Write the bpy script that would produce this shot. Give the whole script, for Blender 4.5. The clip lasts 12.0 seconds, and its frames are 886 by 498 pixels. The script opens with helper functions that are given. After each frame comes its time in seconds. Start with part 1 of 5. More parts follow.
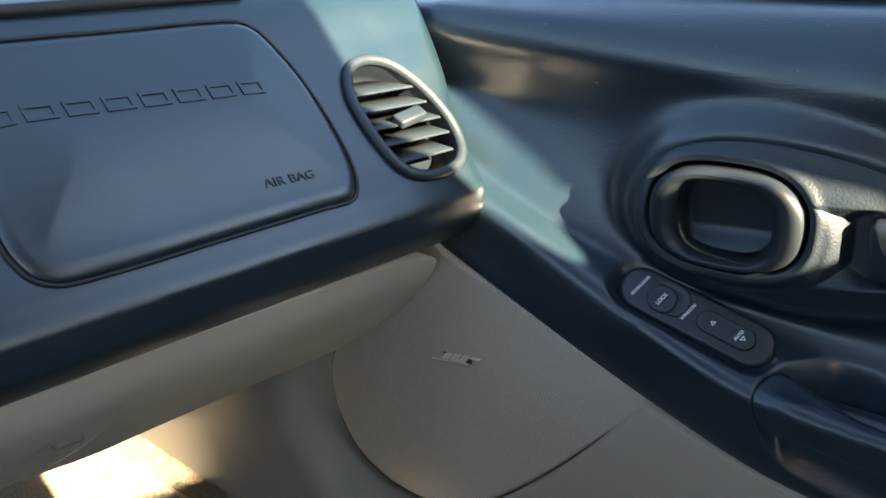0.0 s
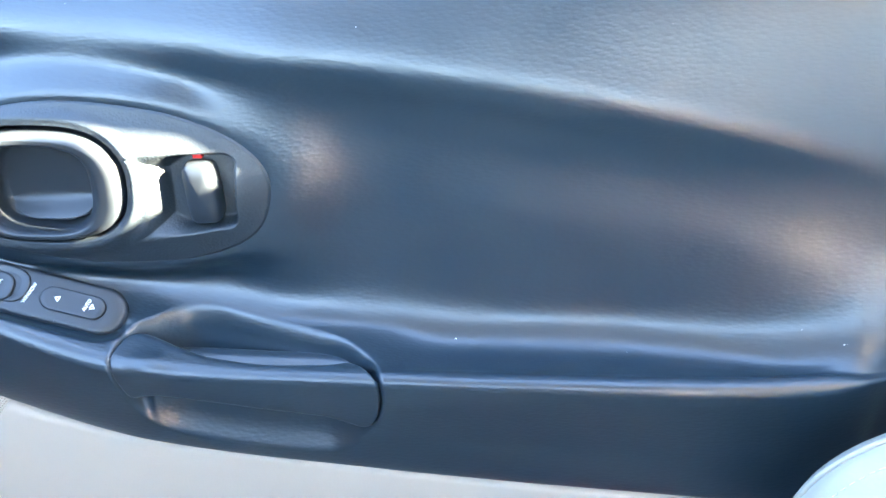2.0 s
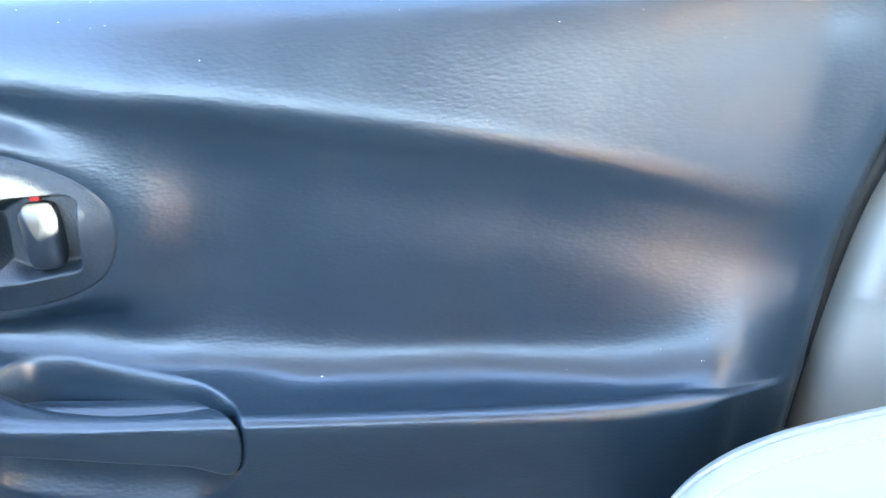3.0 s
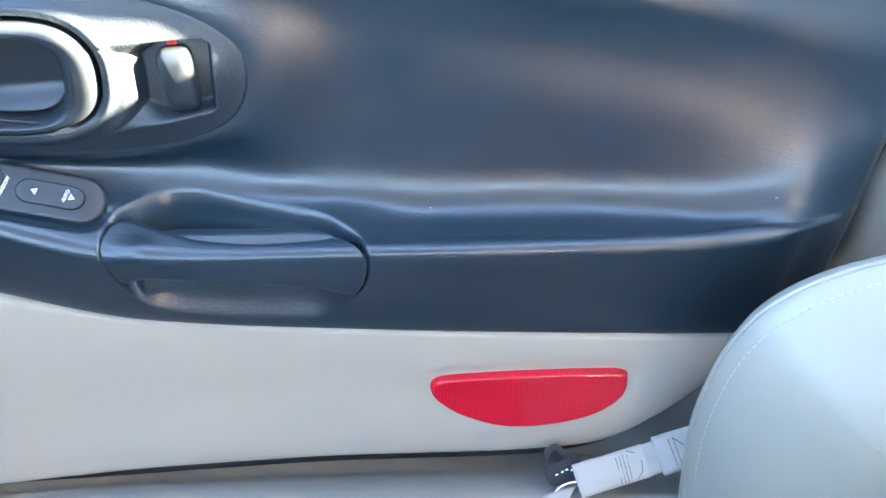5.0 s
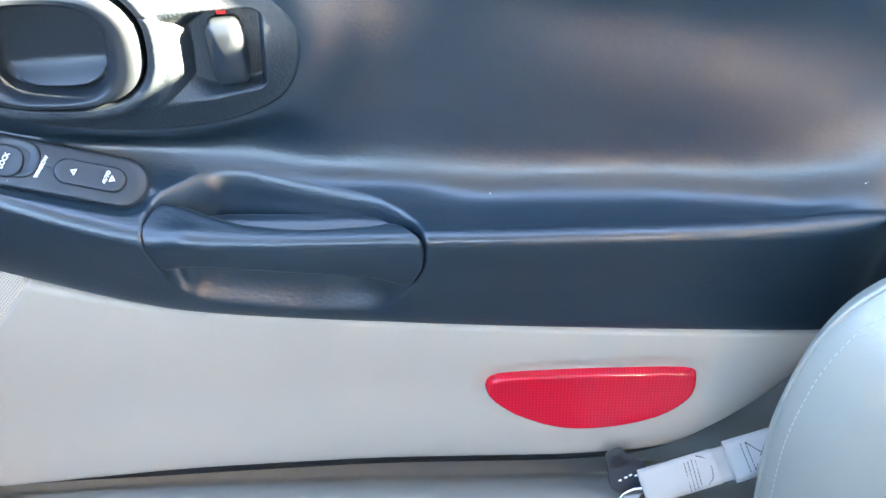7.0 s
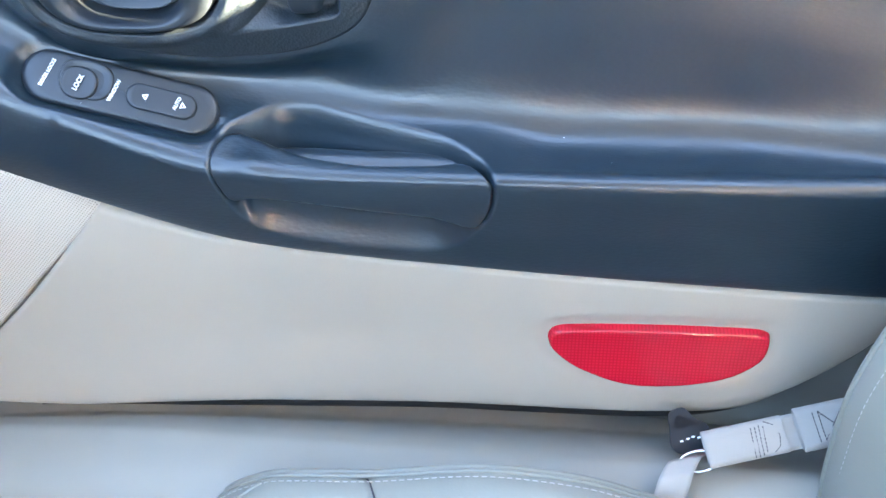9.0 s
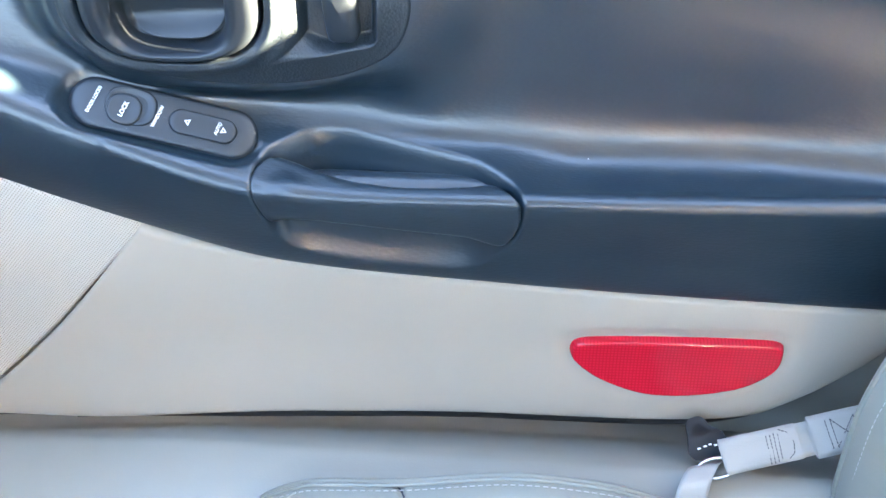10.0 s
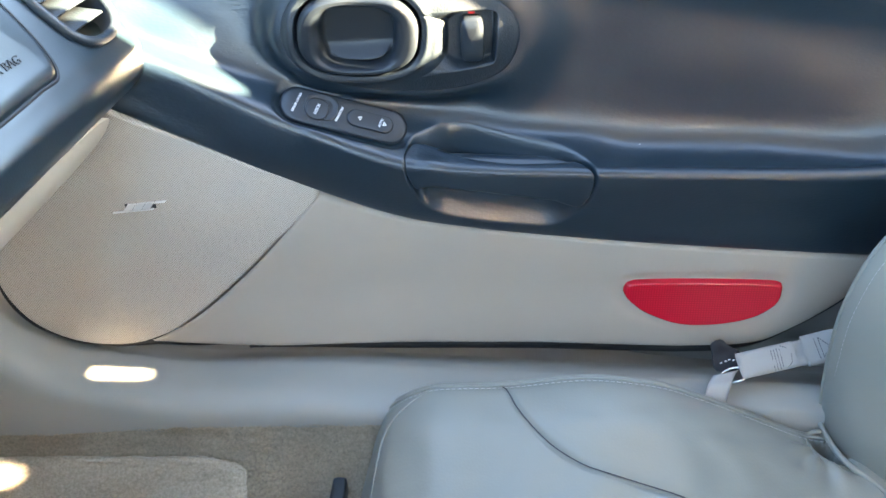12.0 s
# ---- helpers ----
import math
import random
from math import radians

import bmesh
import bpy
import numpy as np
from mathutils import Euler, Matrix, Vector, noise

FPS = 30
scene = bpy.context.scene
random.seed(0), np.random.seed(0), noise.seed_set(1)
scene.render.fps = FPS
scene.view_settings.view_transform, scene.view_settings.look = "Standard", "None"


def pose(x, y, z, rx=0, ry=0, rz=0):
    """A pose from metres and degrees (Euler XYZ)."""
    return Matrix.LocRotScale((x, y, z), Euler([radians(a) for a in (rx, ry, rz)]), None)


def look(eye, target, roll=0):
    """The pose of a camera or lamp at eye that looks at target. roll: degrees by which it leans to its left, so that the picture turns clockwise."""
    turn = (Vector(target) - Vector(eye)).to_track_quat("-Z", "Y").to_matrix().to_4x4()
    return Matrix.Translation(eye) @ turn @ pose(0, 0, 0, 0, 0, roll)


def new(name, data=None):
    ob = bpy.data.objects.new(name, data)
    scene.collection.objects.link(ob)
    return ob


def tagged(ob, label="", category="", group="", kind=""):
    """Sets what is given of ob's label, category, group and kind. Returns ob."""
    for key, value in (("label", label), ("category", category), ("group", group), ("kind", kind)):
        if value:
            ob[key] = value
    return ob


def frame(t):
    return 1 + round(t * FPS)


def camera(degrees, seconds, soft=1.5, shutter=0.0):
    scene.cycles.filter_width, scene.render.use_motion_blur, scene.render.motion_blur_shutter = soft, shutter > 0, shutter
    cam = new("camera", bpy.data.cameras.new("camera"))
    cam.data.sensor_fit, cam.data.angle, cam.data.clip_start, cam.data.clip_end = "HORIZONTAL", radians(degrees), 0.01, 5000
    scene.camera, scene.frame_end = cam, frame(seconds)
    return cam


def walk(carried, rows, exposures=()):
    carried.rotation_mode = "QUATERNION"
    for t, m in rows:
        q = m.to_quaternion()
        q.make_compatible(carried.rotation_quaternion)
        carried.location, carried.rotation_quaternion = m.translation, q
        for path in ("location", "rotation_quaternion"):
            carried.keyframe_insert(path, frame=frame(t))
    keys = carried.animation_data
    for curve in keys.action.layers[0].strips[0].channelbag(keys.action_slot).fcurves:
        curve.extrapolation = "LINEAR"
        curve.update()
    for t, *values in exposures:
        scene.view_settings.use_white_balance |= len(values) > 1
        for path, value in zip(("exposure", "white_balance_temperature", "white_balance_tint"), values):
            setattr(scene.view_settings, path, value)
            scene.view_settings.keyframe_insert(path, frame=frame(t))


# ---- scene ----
cam = camera(54.8, 12.0)
PATH = [
    (0, (0.146, -0.504, 0.937), (-1.182, 0.797, 0.2), -6.9),
    (0.5, (0.162, -0.503, 0.917), (-0.87, 1.026, 0.145), -6.1),
    (1, (0.181, -0.49, 0.901), (-0.552, 1.187, 0.095), -5.1),
    (1.5, (0.2, -0.485, 0.891), (-0.261, 1.288, 0.089), -3.8),
    (2, (0.216, -0.462, 0.905), (-0.035, 1.327, 0.046), -3.1),
    (2.5, (0.234, -0.448, 0.912), (0.149, 1.355, 0.052), -2.2),
    (2.7, (0.244, -0.452, 0.899), (0.197, 1.382, 0.102), -2.5),
    (4.3, (0.185, -0.449, 0.925), (0.213, 1.217, -0.182), -1.6),
    (4.5, (0.171, -0.452, 0.924), (0.202, 1.161, -0.258), -1.2),
    (5, (0.148, -0.479, 0.952), (0.191, 1.111, -0.261), -0.8),
    (5.5, (0.145, -0.472, 0.942), (0.128, 1.117, -0.273), -2.0),
    (6, (0.138, -0.459, 0.922), (0.138, 1.127, -0.297), -1.5),
    (6.5, (0.12, -0.451, 0.92), (0.14, 1.142, -0.29), -1.1),
    (7, (0.122, -0.455, 0.919), (0.116, 1.145, -0.281), -1.6),
    (7.5, (0.123, -0.455, 0.902), (0.092, 1.123, -0.326), -1.9),
    (9.3, (0.124, -0.449, 0.906), (-0.054, 1.079, -0.372), -2.5),
    (9.5, (0.102, -0.465, 0.935), (-0.063, 1.067, -0.34), -2.4),
    (10, (0.099, -0.461, 0.928), (-0.048, 1.071, -0.349), -2.2),
    (10.5, (0.116, -0.431, 0.914), (-0.037, 1.099, -0.365), -2.3),
    (11, (0.051, -0.391, 0.908), (-0.089, 1.142, -0.37), -2.0),
    (11.5, (-0.016, -0.432, 0.911), (-0.214, 1.097, -0.363), -3.2),
    (11.6, (-0.037, -0.473, 0.931), (-0.188, 1.081, -0.32), -1.7),
    (11.8, (-0.002, -0.588, 0.997), (-0.157, 0.955, -0.267), -1.9),
    (12, (0.023, -0.688, 1.015), (-0.111, 0.906, -0.185), -2.2),
]
EXPOSURES = [(0, 4.12, 7050, 9), (0.5, 5.10, 7120, 10), (1, 5.94, 6950, 11), (1.5, 6.58, 6750, 11), (2.7, 7.10, 6750, 12), (4.3, 6.70, 6900, 12), (5.5, 6.72, 6950, 12), (9.3, 6.76, 7200, 12), (11.5, 6.53, 7200, 12), (11.8, 6.22, 7350, 10), (12, 6.02, 7400, 10)]
walk(cam, [(t, look(eye, target, roll)) for t, eye, target, roll in PATH],
     exposures=EXPOSURES)

# ---------------------------------------------------------------- world and sun
world = bpy.data.worlds.new("sky")
scene.world = world
world.use_nodes = True
SUN = Vector((0.92, -0.046, 0.36)).normalized()
wt = world.node_tree
sky = wt.nodes.new("ShaderNodeTexSky")
sky.sky_type = "NISHITA"
sky.sun_disc = False
sky.sun_elevation = math.asin(SUN.z)
sky.sun_rotation = math.atan2(SUN.x, SUN.y)
sky.dust_density, sky.air_density, sky.ozone_density = 0.6, 1.0, 1.6
wt.links.new(sky.outputs[0], wt.nodes["Background"].inputs[0])
wt.nodes["Background"].inputs[1].default_value = 0.05
sun = new("sun", bpy.data.lights.new("sun", "SUN"))
sun.data.energy, sun.data.angle, sun.data.color = 5.0, radians(0.6), (1.0, 0.80, 0.55)
sun.matrix_world = look(SUN * 10, (0, 0, 0))


# ---------------------------------------------------------------- small tools
def pchip(xs, ys, x):
    """Smooth curve through the knots without overshoot."""
    xs, ys, x = np.asarray(xs, float), np.asarray(ys, float), np.clip(np.asarray(x, float), xs[0], xs[-1])
    h = np.diff(xs)
    d = np.diff(ys, axis=0) / h.reshape(-1, *([1] * (ys.ndim - 1)))
    m = np.zeros_like(ys)
    m[0], m[-1] = d[0], d[-1]
    a, b = d[:-1], d[1:]
    ok = a * b > 0
    m[1:-1] = np.where(ok, 2 * a * b / np.where(ok, a + b, 1), 0)
    i = np.clip(np.searchsorted(xs, x, side="right") - 1, 0, len(h) - 1)
    hh = h[i]
    t = (x - xs[i]) / hh
    if ys.ndim > 1:
        t, hh = t[..., None], hh[..., None]
    return (ys[i] * (1 + 2 * t) * (1 - t) ** 2 + m[i] * hh * t * (1 - t) ** 2
            + ys[i + 1] * t * t * (3 - 2 * t) + m[i + 1] * hh * t * t * (t - 1))


def curve(knots):
    """A function of one number from knots (x, value) or (x, value, value...)."""
    k = np.array(knots, float)
    return lambda x: pchip(k[:, 0], k[:, 1] if k.shape[1] == 2 else k[:, 1:], x)


def loop(knots, n=160):
    """A smooth closed outline through a few knots."""
    k = np.array(knots, float)
    out, m = [], len(k)
    for i in range(m):
        p0, p1, p2, p3 = k[i - 1], k[i], k[(i + 1) % m], k[(i + 2) % m]
        for t in np.linspace(0, 1, max(2, n // m), endpoint=False):
            out.append(0.5 * (2 * p1 + (p2 - p0) * t + (2 * p0 - 5 * p1 + 4 * p2 - p3) * t * t + (3 * p1 - p0 - 3 * p2 + p3) * t ** 3))
    return np.array(out)


def oval(cx, cy, a, b, n=2.0, turn=0.0, count=160):
    """A superellipse outline."""
    t = np.linspace(0, 2 * np.pi, count, endpoint=False)
    x = a * np.sign(np.cos(t)) * np.abs(np.cos(t)) ** (2 / n)
    y = b * np.sign(np.sin(t)) * np.abs(np.sin(t)) ** (2 / n)
    c, s = math.cos(radians(turn)), math.sin(radians(turn))
    return np.stack([cx + x * c - y * s, cy + x * s + y * c], 1)


def inside(p, outline):
    """Signed distance of points to an outline, positive inside."""
    p = np.asarray(p, float).reshape(-1, 2)
    a, b = outline, np.roll(outline, -1, 0)
    best = np.full(len(p), 1e9)
    odd = np.zeros(len(p), bool)
    for q, r in zip(a, b):
        e = r - q
        t = np.clip(((p - q) @ e) / (e @ e + 1e-18), 0, 1)
        best = np.minimum(best, np.hypot(*(p - q - t[:, None] * e).T))
        if q[1] != r[1]:
            cross = (q[1] > p[:, 1]) != (r[1] > p[:, 1])
            odd ^= cross & (p[:, 0] < e[0] * (p[:, 1] - q[1]) / e[1] + q[0])
    return np.where(odd, best, -best)


def ease(a, b, x):
    t = np.clip((x - a) / (b - a), 0, 1)
    return t * t * (3 - 2 * t)


def mesh_of(name, verts, faces, smooth=True):
    me = bpy.data.meshes.new(name)
    me.from_pydata(np.asarray(verts, float).reshape(-1, 3).tolist(), [], faces)
    if smooth:
        me.polygons.foreach_set("use_smooth", [True] * len(me.polygons))
    me.update()
    return me


def grid(name, v, wrap_u=False, wrap_v=False, flip=False):
    """A mesh from an array of rows of points."""
    n, m = v.shape[:2]
    faces = []
    for i in range(n if wrap_u else n - 1):
        for j in range(m if wrap_v else m - 1):
            f = (i * m + j, ((i + 1) % n) * m + j, ((i + 1) % n) * m + (j + 1) % m, i * m + (j + 1) % m)
            faces.append(f[::-1] if flip else f)
    return mesh_of(name, v, faces)


def patch(name, outline, rings, place, flip=False, power=1.0):
    """A disc over an outline: place(points, distance inside the edge) gives the points in space."""
    c = outline.mean(0)
    rs = np.linspace(0, 1, rings + 1)[1:] ** power
    flat = np.concatenate([c[None]] + [c + (outline - c) * r for r in rs])
    v = place(flat, np.maximum(inside(flat, outline), 0))
    m = len(outline)
    faces = [(0, 1 + j, 1 + (j + 1) % m) for j in range(m)]
    for i in range(rings - 1):
        for j in range(m):
            a, b = 1 + i * m + j, 1 + i * m + (j + 1) % m
            faces.append((a, a + m, b + m, b))
    if flip:
        faces = [f[::-1] for f in faces]
    return mesh_of(name, v, faces)


def tube(name, pts, r, sides=8, flat=1.0, closed=False, up=(0, 0, 1)):
    """A round or flattened bar along a path."""
    p = np.array(pts, float)
    t = np.gradient(p, axis=0) if not closed else np.roll(p, -1, 0) - np.roll(p, 1, 0)
    t /= np.linalg.norm(t, axis=1)[:, None] + 1e-12
    u = np.cross(t, np.array(up, float))
    u /= np.linalg.norm(u, axis=1)[:, None] + 1e-12
    w = np.cross(u, t)
    r = np.broadcast_to(np.asarray(r, float), (len(p),))
    a = np.linspace(0, 2 * np.pi, sides, endpoint=False)
    v = p[:, None] + r[:, None, None] * (np.cos(a)[None, :, None] * u[:, None] + flat * np.sin(a)[None, :, None] * w[:, None])
    me_faces_grid = grid(name, v, wrap_u=closed, wrap_v=True)
    if not closed:
        bm = bmesh.new()
        bm.from_mesh(me_faces_grid)
        bmesh.ops.holes_fill(bm, edges=[e for e in bm.edges if e.is_boundary])
        bm.to_mesh(me_faces_grid)
        bm.free()
    return me_faces_grid


def box(name, size, centre=(0, 0, 0), bevel=0.003, turn=None):
    bm = bmesh.new()
    bmesh.ops.create_cube(bm, size=1)
    bmesh.ops.scale(bm, vec=size, verts=bm.verts)
    if bevel:
        bmesh.ops.bevel(bm, geom=bm.edges[:], offset=bevel, segments=3, affect="EDGES", profile=0.5)
    if turn is not None:
        bmesh.ops.transform(bm, matrix=turn, verts=bm.verts)
    bmesh.ops.translate(bm, vec=centre, verts=bm.verts)
    me = bpy.data.meshes.new(name)
    bm.to_mesh(me)
    bm.free()
    me.polygons.foreach_set("use_smooth", [True] * len(me.polygons))
    return me


def part(name, me, material, parent=None, label=""):
    ob = new(name, me)
    if not me.materials:
        me.materials.append(material)
    ob.parent = parent
    if label:
        ob["label"] = label
    return ob


def thing(name, label, category, at=(0, 0, 0), group="", kind=""):
    ob = new(name)
    ob.empty_display_size = 0.02
    return tagged(ob, label, category, group, kind)


def lettering(text, size, depth=0.0002, bold=0.0):
    """A flat mesh of a word in the built-in font, centred."""
    c = bpy.data.curves.new("word", "FONT")
    c.body, c.size, c.align_x, c.align_y, c.extrude = text, size, "CENTER", "CENTER", depth
    c.offset = bold
    ob = bpy.data.objects.new("word", c)
    me = bpy.data.meshes.new_from_object(ob)
    bpy.data.objects.remove(ob)
    return me


# ---------------------------------------------------------------- materials
def material(name, base, rough=0.5, metal=0.0, spec=0.5, coat=0.0):
    m = bpy.data.materials.new(name)
    m.use_nodes = True
    b = m.node_tree.nodes["Principled BSDF"]
    b.inputs["Base Color"].default_value = (*base, 1)
    b.inputs["Roughness"].default_value = rough
    b.inputs["Metallic"].default_value = metal
    b.inputs["Specular IOR Level"].default_value = spec
    b.inputs["Coat Weight"].default_value = coat
    return m


def node(m, kind, **values):
    n = m.node_tree.nodes.new(kind)
    for k, v in values.items():
        n.inputs[k].default_value = v
    return n


def link(m, a, b):
    m.node_tree.links.new(a, b)


def coords(m, scale=(1, 1, 1)):
    c = m.node_tree.nodes.new("ShaderNodeTexCoord")
    mp = m.node_tree.nodes.new("ShaderNodeMapping")
    mp.inputs["Scale"].default_value = scale
    link(m, c.outputs["Object"], mp.inputs["Vector"])
    return mp.outputs[0]


def tone(m, base, amount, scale, vec):
    """Uneven colour: base made lighter and darker by a slow noise."""
    n = node(m, "ShaderNodeTexNoise", Scale=scale, Detail=2.0)
    link(m, vec, n.inputs["Vector"])
    r = m.node_tree.nodes.new("ShaderNodeValToRGB")
    r.color_ramp.elements[0].position, r.color_ramp.elements[1].position = 0.1, 0.9
    r.color_ramp.elements[0].color = (*[c * (1 - amount) for c in base], 1)
    r.color_ramp.elements[1].color = (*[min(1, c * (1 + amount)) for c in base], 1)
    link(m, n.outputs[0], r.inputs[0])
    link(m, r.outputs[0], m.node_tree.nodes["Principled BSDF"].inputs["Base Color"])
    return r


def relief(m, source, strength, distance, after=None):
    b = node(m, "ShaderNodeBump", Strength=strength, Distance=distance)
    link(m, source, b.inputs["Height"])
    if after is not None:
        link(m, after, b.inputs["Normal"])
    link(m, b.outputs[0], m.node_tree.nodes["Principled BSDF"].inputs["Normal"])
    return b.outputs[0]


def rough_map(m, low, high, scale, vec):
    n = node(m, "ShaderNodeTexNoise", Scale=scale, Detail=2.0)
    link(m, vec, n.inputs["Vector"])
    r = node(m, "ShaderNodeMapRange")
    r.inputs["From Min"].default_value, r.inputs["From Max"].default_value = 0.3, 0.7
    r.inputs["To Min"].default_value, r.inputs["To Max"].default_value = low, high
    link(m, n.outputs[0], r.inputs["Value"])
    link(m, r.outputs[0], m.node_tree.nodes["Principled BSDF"].inputs["Roughness"])


def grained(name, base, rough, grain=900, strength=0.35, spread=0.06, spec=0.5, stretch=(1, 1, 1)):
    """Moulded vinyl or leather: pebbled grain, slow colour drift and uneven gloss."""
    m = material(name, base, rough, spec=spec)
    v = coords(m)
    tone(m, base, spread, 14, v)
    rough_map(m, rough - 0.03, rough + 0.06, 25, v)
    vs = coords(m, stretch)
    vo = m.node_tree.nodes.new("ShaderNodeTexVoronoi")
    vo.inputs["Scale"].default_value = grain
    link(m, vs, vo.inputs["Vector"])
    n = node(m, "ShaderNodeTexNoise", Scale=grain * 0.5, Detail=3.0)
    link(m, vs, n.inputs["Vector"])
    first = relief(m, vo.outputs["Distance"], strength, 0.0006)
    relief(m, n.outputs[0], strength * 0.5, 0.0006, first)
    return m


BLACK = grained("black_vinyl", (0.0074, 0.0184, 0.0292), 0.318, 520, 0.16, 0.08, spec=0.75, stretch=(0.4, 1, 1))
DASH = grained("dash_vinyl", (0.0042, 0.0140, 0.0215), 0.31, 500, 0.05, 0.08, spec=0.8)
PLASTIC = grained("black_plastic", (0.012, 0.020, 0.028), 0.44, 560, 0.30, 0.08, spec=0.5)
SMOOTH = grained("smooth_black_plastic", (0.012, 0.018, 0.025), 0.38, 700, 0.03, 0.08, spec=0.5)
GREY = grained("grey_vinyl", (0.350, 0.311, 0.263), 0.50, 600, 0.06, 0.035)
# the grey vinyl lightened, in place of light bounced up onto the knee bolster
GREY_LIT = grained("grey_vinyl_lit", (0.47, 0.425, 0.352), 0.50, 600, 0.06, 0.035)
GREY2 = grained("grey_sill_plastic", (0.238, 0.24, 0.224), 0.50, 600, 0.06, 0.05)
LEATHER = grained("grey_leather", (0.220, 0.225, 0.203), 0.40, 420, 0.12, 0.05, spec=0.45)
DIM = grained("dark_grey_trim", (0.23, 0.205, 0.185), 0.6, 400, 0.06, 0.05)
RUBBER = material("black_rubber", (0.012, 0.012, 0.013), 0.6)
DARK = material("dark_cavity", (0.010, 0.010, 0.011), 0.7)
WHITE = material("white_print", (0.78, 0.79, 0.80), 0.5)
SILVER = material("brushed_silver", (0.80, 0.79, 0.76), 0.38, metal=0.5)
STEEL = material("dark_steel", (0.016, 0.020, 0.026), 0.55, metal=0.0, spec=0.25)
CHROME = material("bright_steel", (0.75, 0.76, 0.78), 0.15, metal=1.0)
THREAD = material("pale_thread", (0.40, 0.40, 0.385), 0.8)
DARKTHREAD = material("dark_thread", (0.05, 0.05, 0.06), 0.8)
REDDOT = material("red_paint", (0.55, 0.02, 0.02), 0.4)


def grille_cloth():
    """Pressed perforated sheet: rows of tiny round holes."""
    m = material("speaker_grille_mesh", (0.39, 0.35, 0.3), 0.55)
    v = coords(m)
    sep = m.node_tree.nodes.new("ShaderNodeSeparateXYZ")
    link(m, v, sep.inputs[0])

    def wave(out, k, shift):
        a = m.node_tree.nodes.new("ShaderNodeMath")
        a.operation = "MULTIPLY_ADD"
        a.inputs[1].default_value, a.inputs[2].default_value = k, shift
        link(m, out, a.inputs[0])
        s = m.node_tree.nodes.new("ShaderNodeMath")
        s.operation = "SINE"
        link(m, a.outputs[0], s.inputs[0])
        return s.outputs[0]
    k = 2 * math.pi / 0.0024
    mul = m.node_tree.nodes.new("ShaderNodeMath")
    mul.operation = "MULTIPLY"
    link(m, wave(sep.outputs["X"], k, 0.0), mul.inputs[0])
    link(m, wave(sep.outputs["Z"], k, 0.0), mul.inputs[1])
    r = m.node_tree.nodes.new("ShaderNodeValToRGB")
    r.color_ramp.elements[0].position, r.color_ramp.elements[1].position = 0.42, 0.62
    r.color_ramp.elements[0].color, r.color_ramp.elements[1].color = (0.455, 0.41, 0.352, 1), (0.20, 0.181, 0.156, 1)
    link(m, mul.outputs[0], r.inputs[0])
    link(m, r.outputs[0], m.node_tree.nodes["Principled BSDF"].inputs["Base Color"])
    relief(m, mul.outputs[0], 0.25, -0.0004)
    return m


GRILLE = grille_cloth()


def red_lens():
    m = material("red_reflector", (0.52, 0.010, 0.032), 0.07, spec=0.5, coat=0.0)
    m.node_tree.nodes["Principled BSDF"].inputs["Coat Roughness"].default_value = 0.03
    v = coords(m)
    sep = m.node_tree.nodes.new("ShaderNodeSeparateXYZ")
    link(m, v, sep.inputs[0])
    total = None
    for axis in ("X", "Z"):
        a = m.node_tree.nodes.new("ShaderNodeMath")
        a.operation = "MULTIPLY"
        a.inputs[1].default_value = 2 * math.pi / 0.0026
        link(m, sep.outputs[axis], a.inputs[0])
        s = m.node_tree.nodes.new("ShaderNodeMath")
        s.operation = "COSINE"
        link(m, a.outputs[0], s.inputs[0])
        if total is None:
            total = s.outputs[0]
        else:
            mx = m.node_tree.nodes.new("ShaderNodeMath")
            mx.operation = "MAXIMUM"
            link(m, total, mx.inputs[0])
            link(m, s.outputs[0], mx.inputs[1])
            total = mx.outputs[0]
    relief(m, total, 0.07, 0.0003)
    r = m.node_tree.nodes.new("ShaderNodeValToRGB")
    r.color_ramp.elements[0].color, r.color_ramp.elements[1].color = (0.55, 0.012, 0.034, 1), (0.42, 0.007, 0.020, 1)
    link(m, total, r.inputs[0])
    link(m, r.outputs[0], m.node_tree.nodes["Principled BSDF"].inputs["Base Color"])
    return m


RED = red_lens()


def pile(name, base):
    """Cut-pile carpet."""
    m = material(name, base, 0.95, spec=0.15)
    v = coords(m)
    n = node(m, "ShaderNodeTexNoise", Scale=320.0, Detail=6.0, Roughness=0.8)
    link(m, v, n.inputs["Vector"])
    r = m.node_tree.nodes.new("ShaderNodeValToRGB")
    r.color_ramp.elements[0].position, r.color_ramp.elements[1].position = 0.32, 0.70
    r.color_ramp.elements[0].color = (*[c * 0.58 for c in base], 1)
    r.color_ramp.elements[1].color = (*[c * 1.15 for c in base], 1)
    link(m, n.outputs[0], r.inputs[0])
    link(m, r.outputs[0], m.node_tree.nodes["Principled BSDF"].inputs["Base Color"])
    relief(m, n.outputs[0], 0.9, 0.004)
    return m


CARPET = pile("grey_carpet", (0.4, 0.345, 0.265))
MAT = pile("grey_mat_pile", (0.57, 0.51, 0.41))
BELT = grained("grey_webbing", (0.3, 0.29, 0.275), 0.7, 500, 0.15, 0.05, stretch=(1, 1, 4))
HEADLINER = grained("grey_headliner", (0.42, 0.41, 0.39), 0.9, 300, 0.2, 0.05)
PAINT = grained("outer_paint", (0.30, 0.30, 0.31), 0.35, 200, 0.02, 0.05)
ASPHALT = grained("asphalt", (0.055, 0.055, 0.057), 0.9, 90, 0.6, 0.3)

# ---------------------------------------------------------------- door panel surface
STATIONS = (-0.36, -0.27, -0.15, -0.05, 0.10, 0.25, 0.38, 0.46)


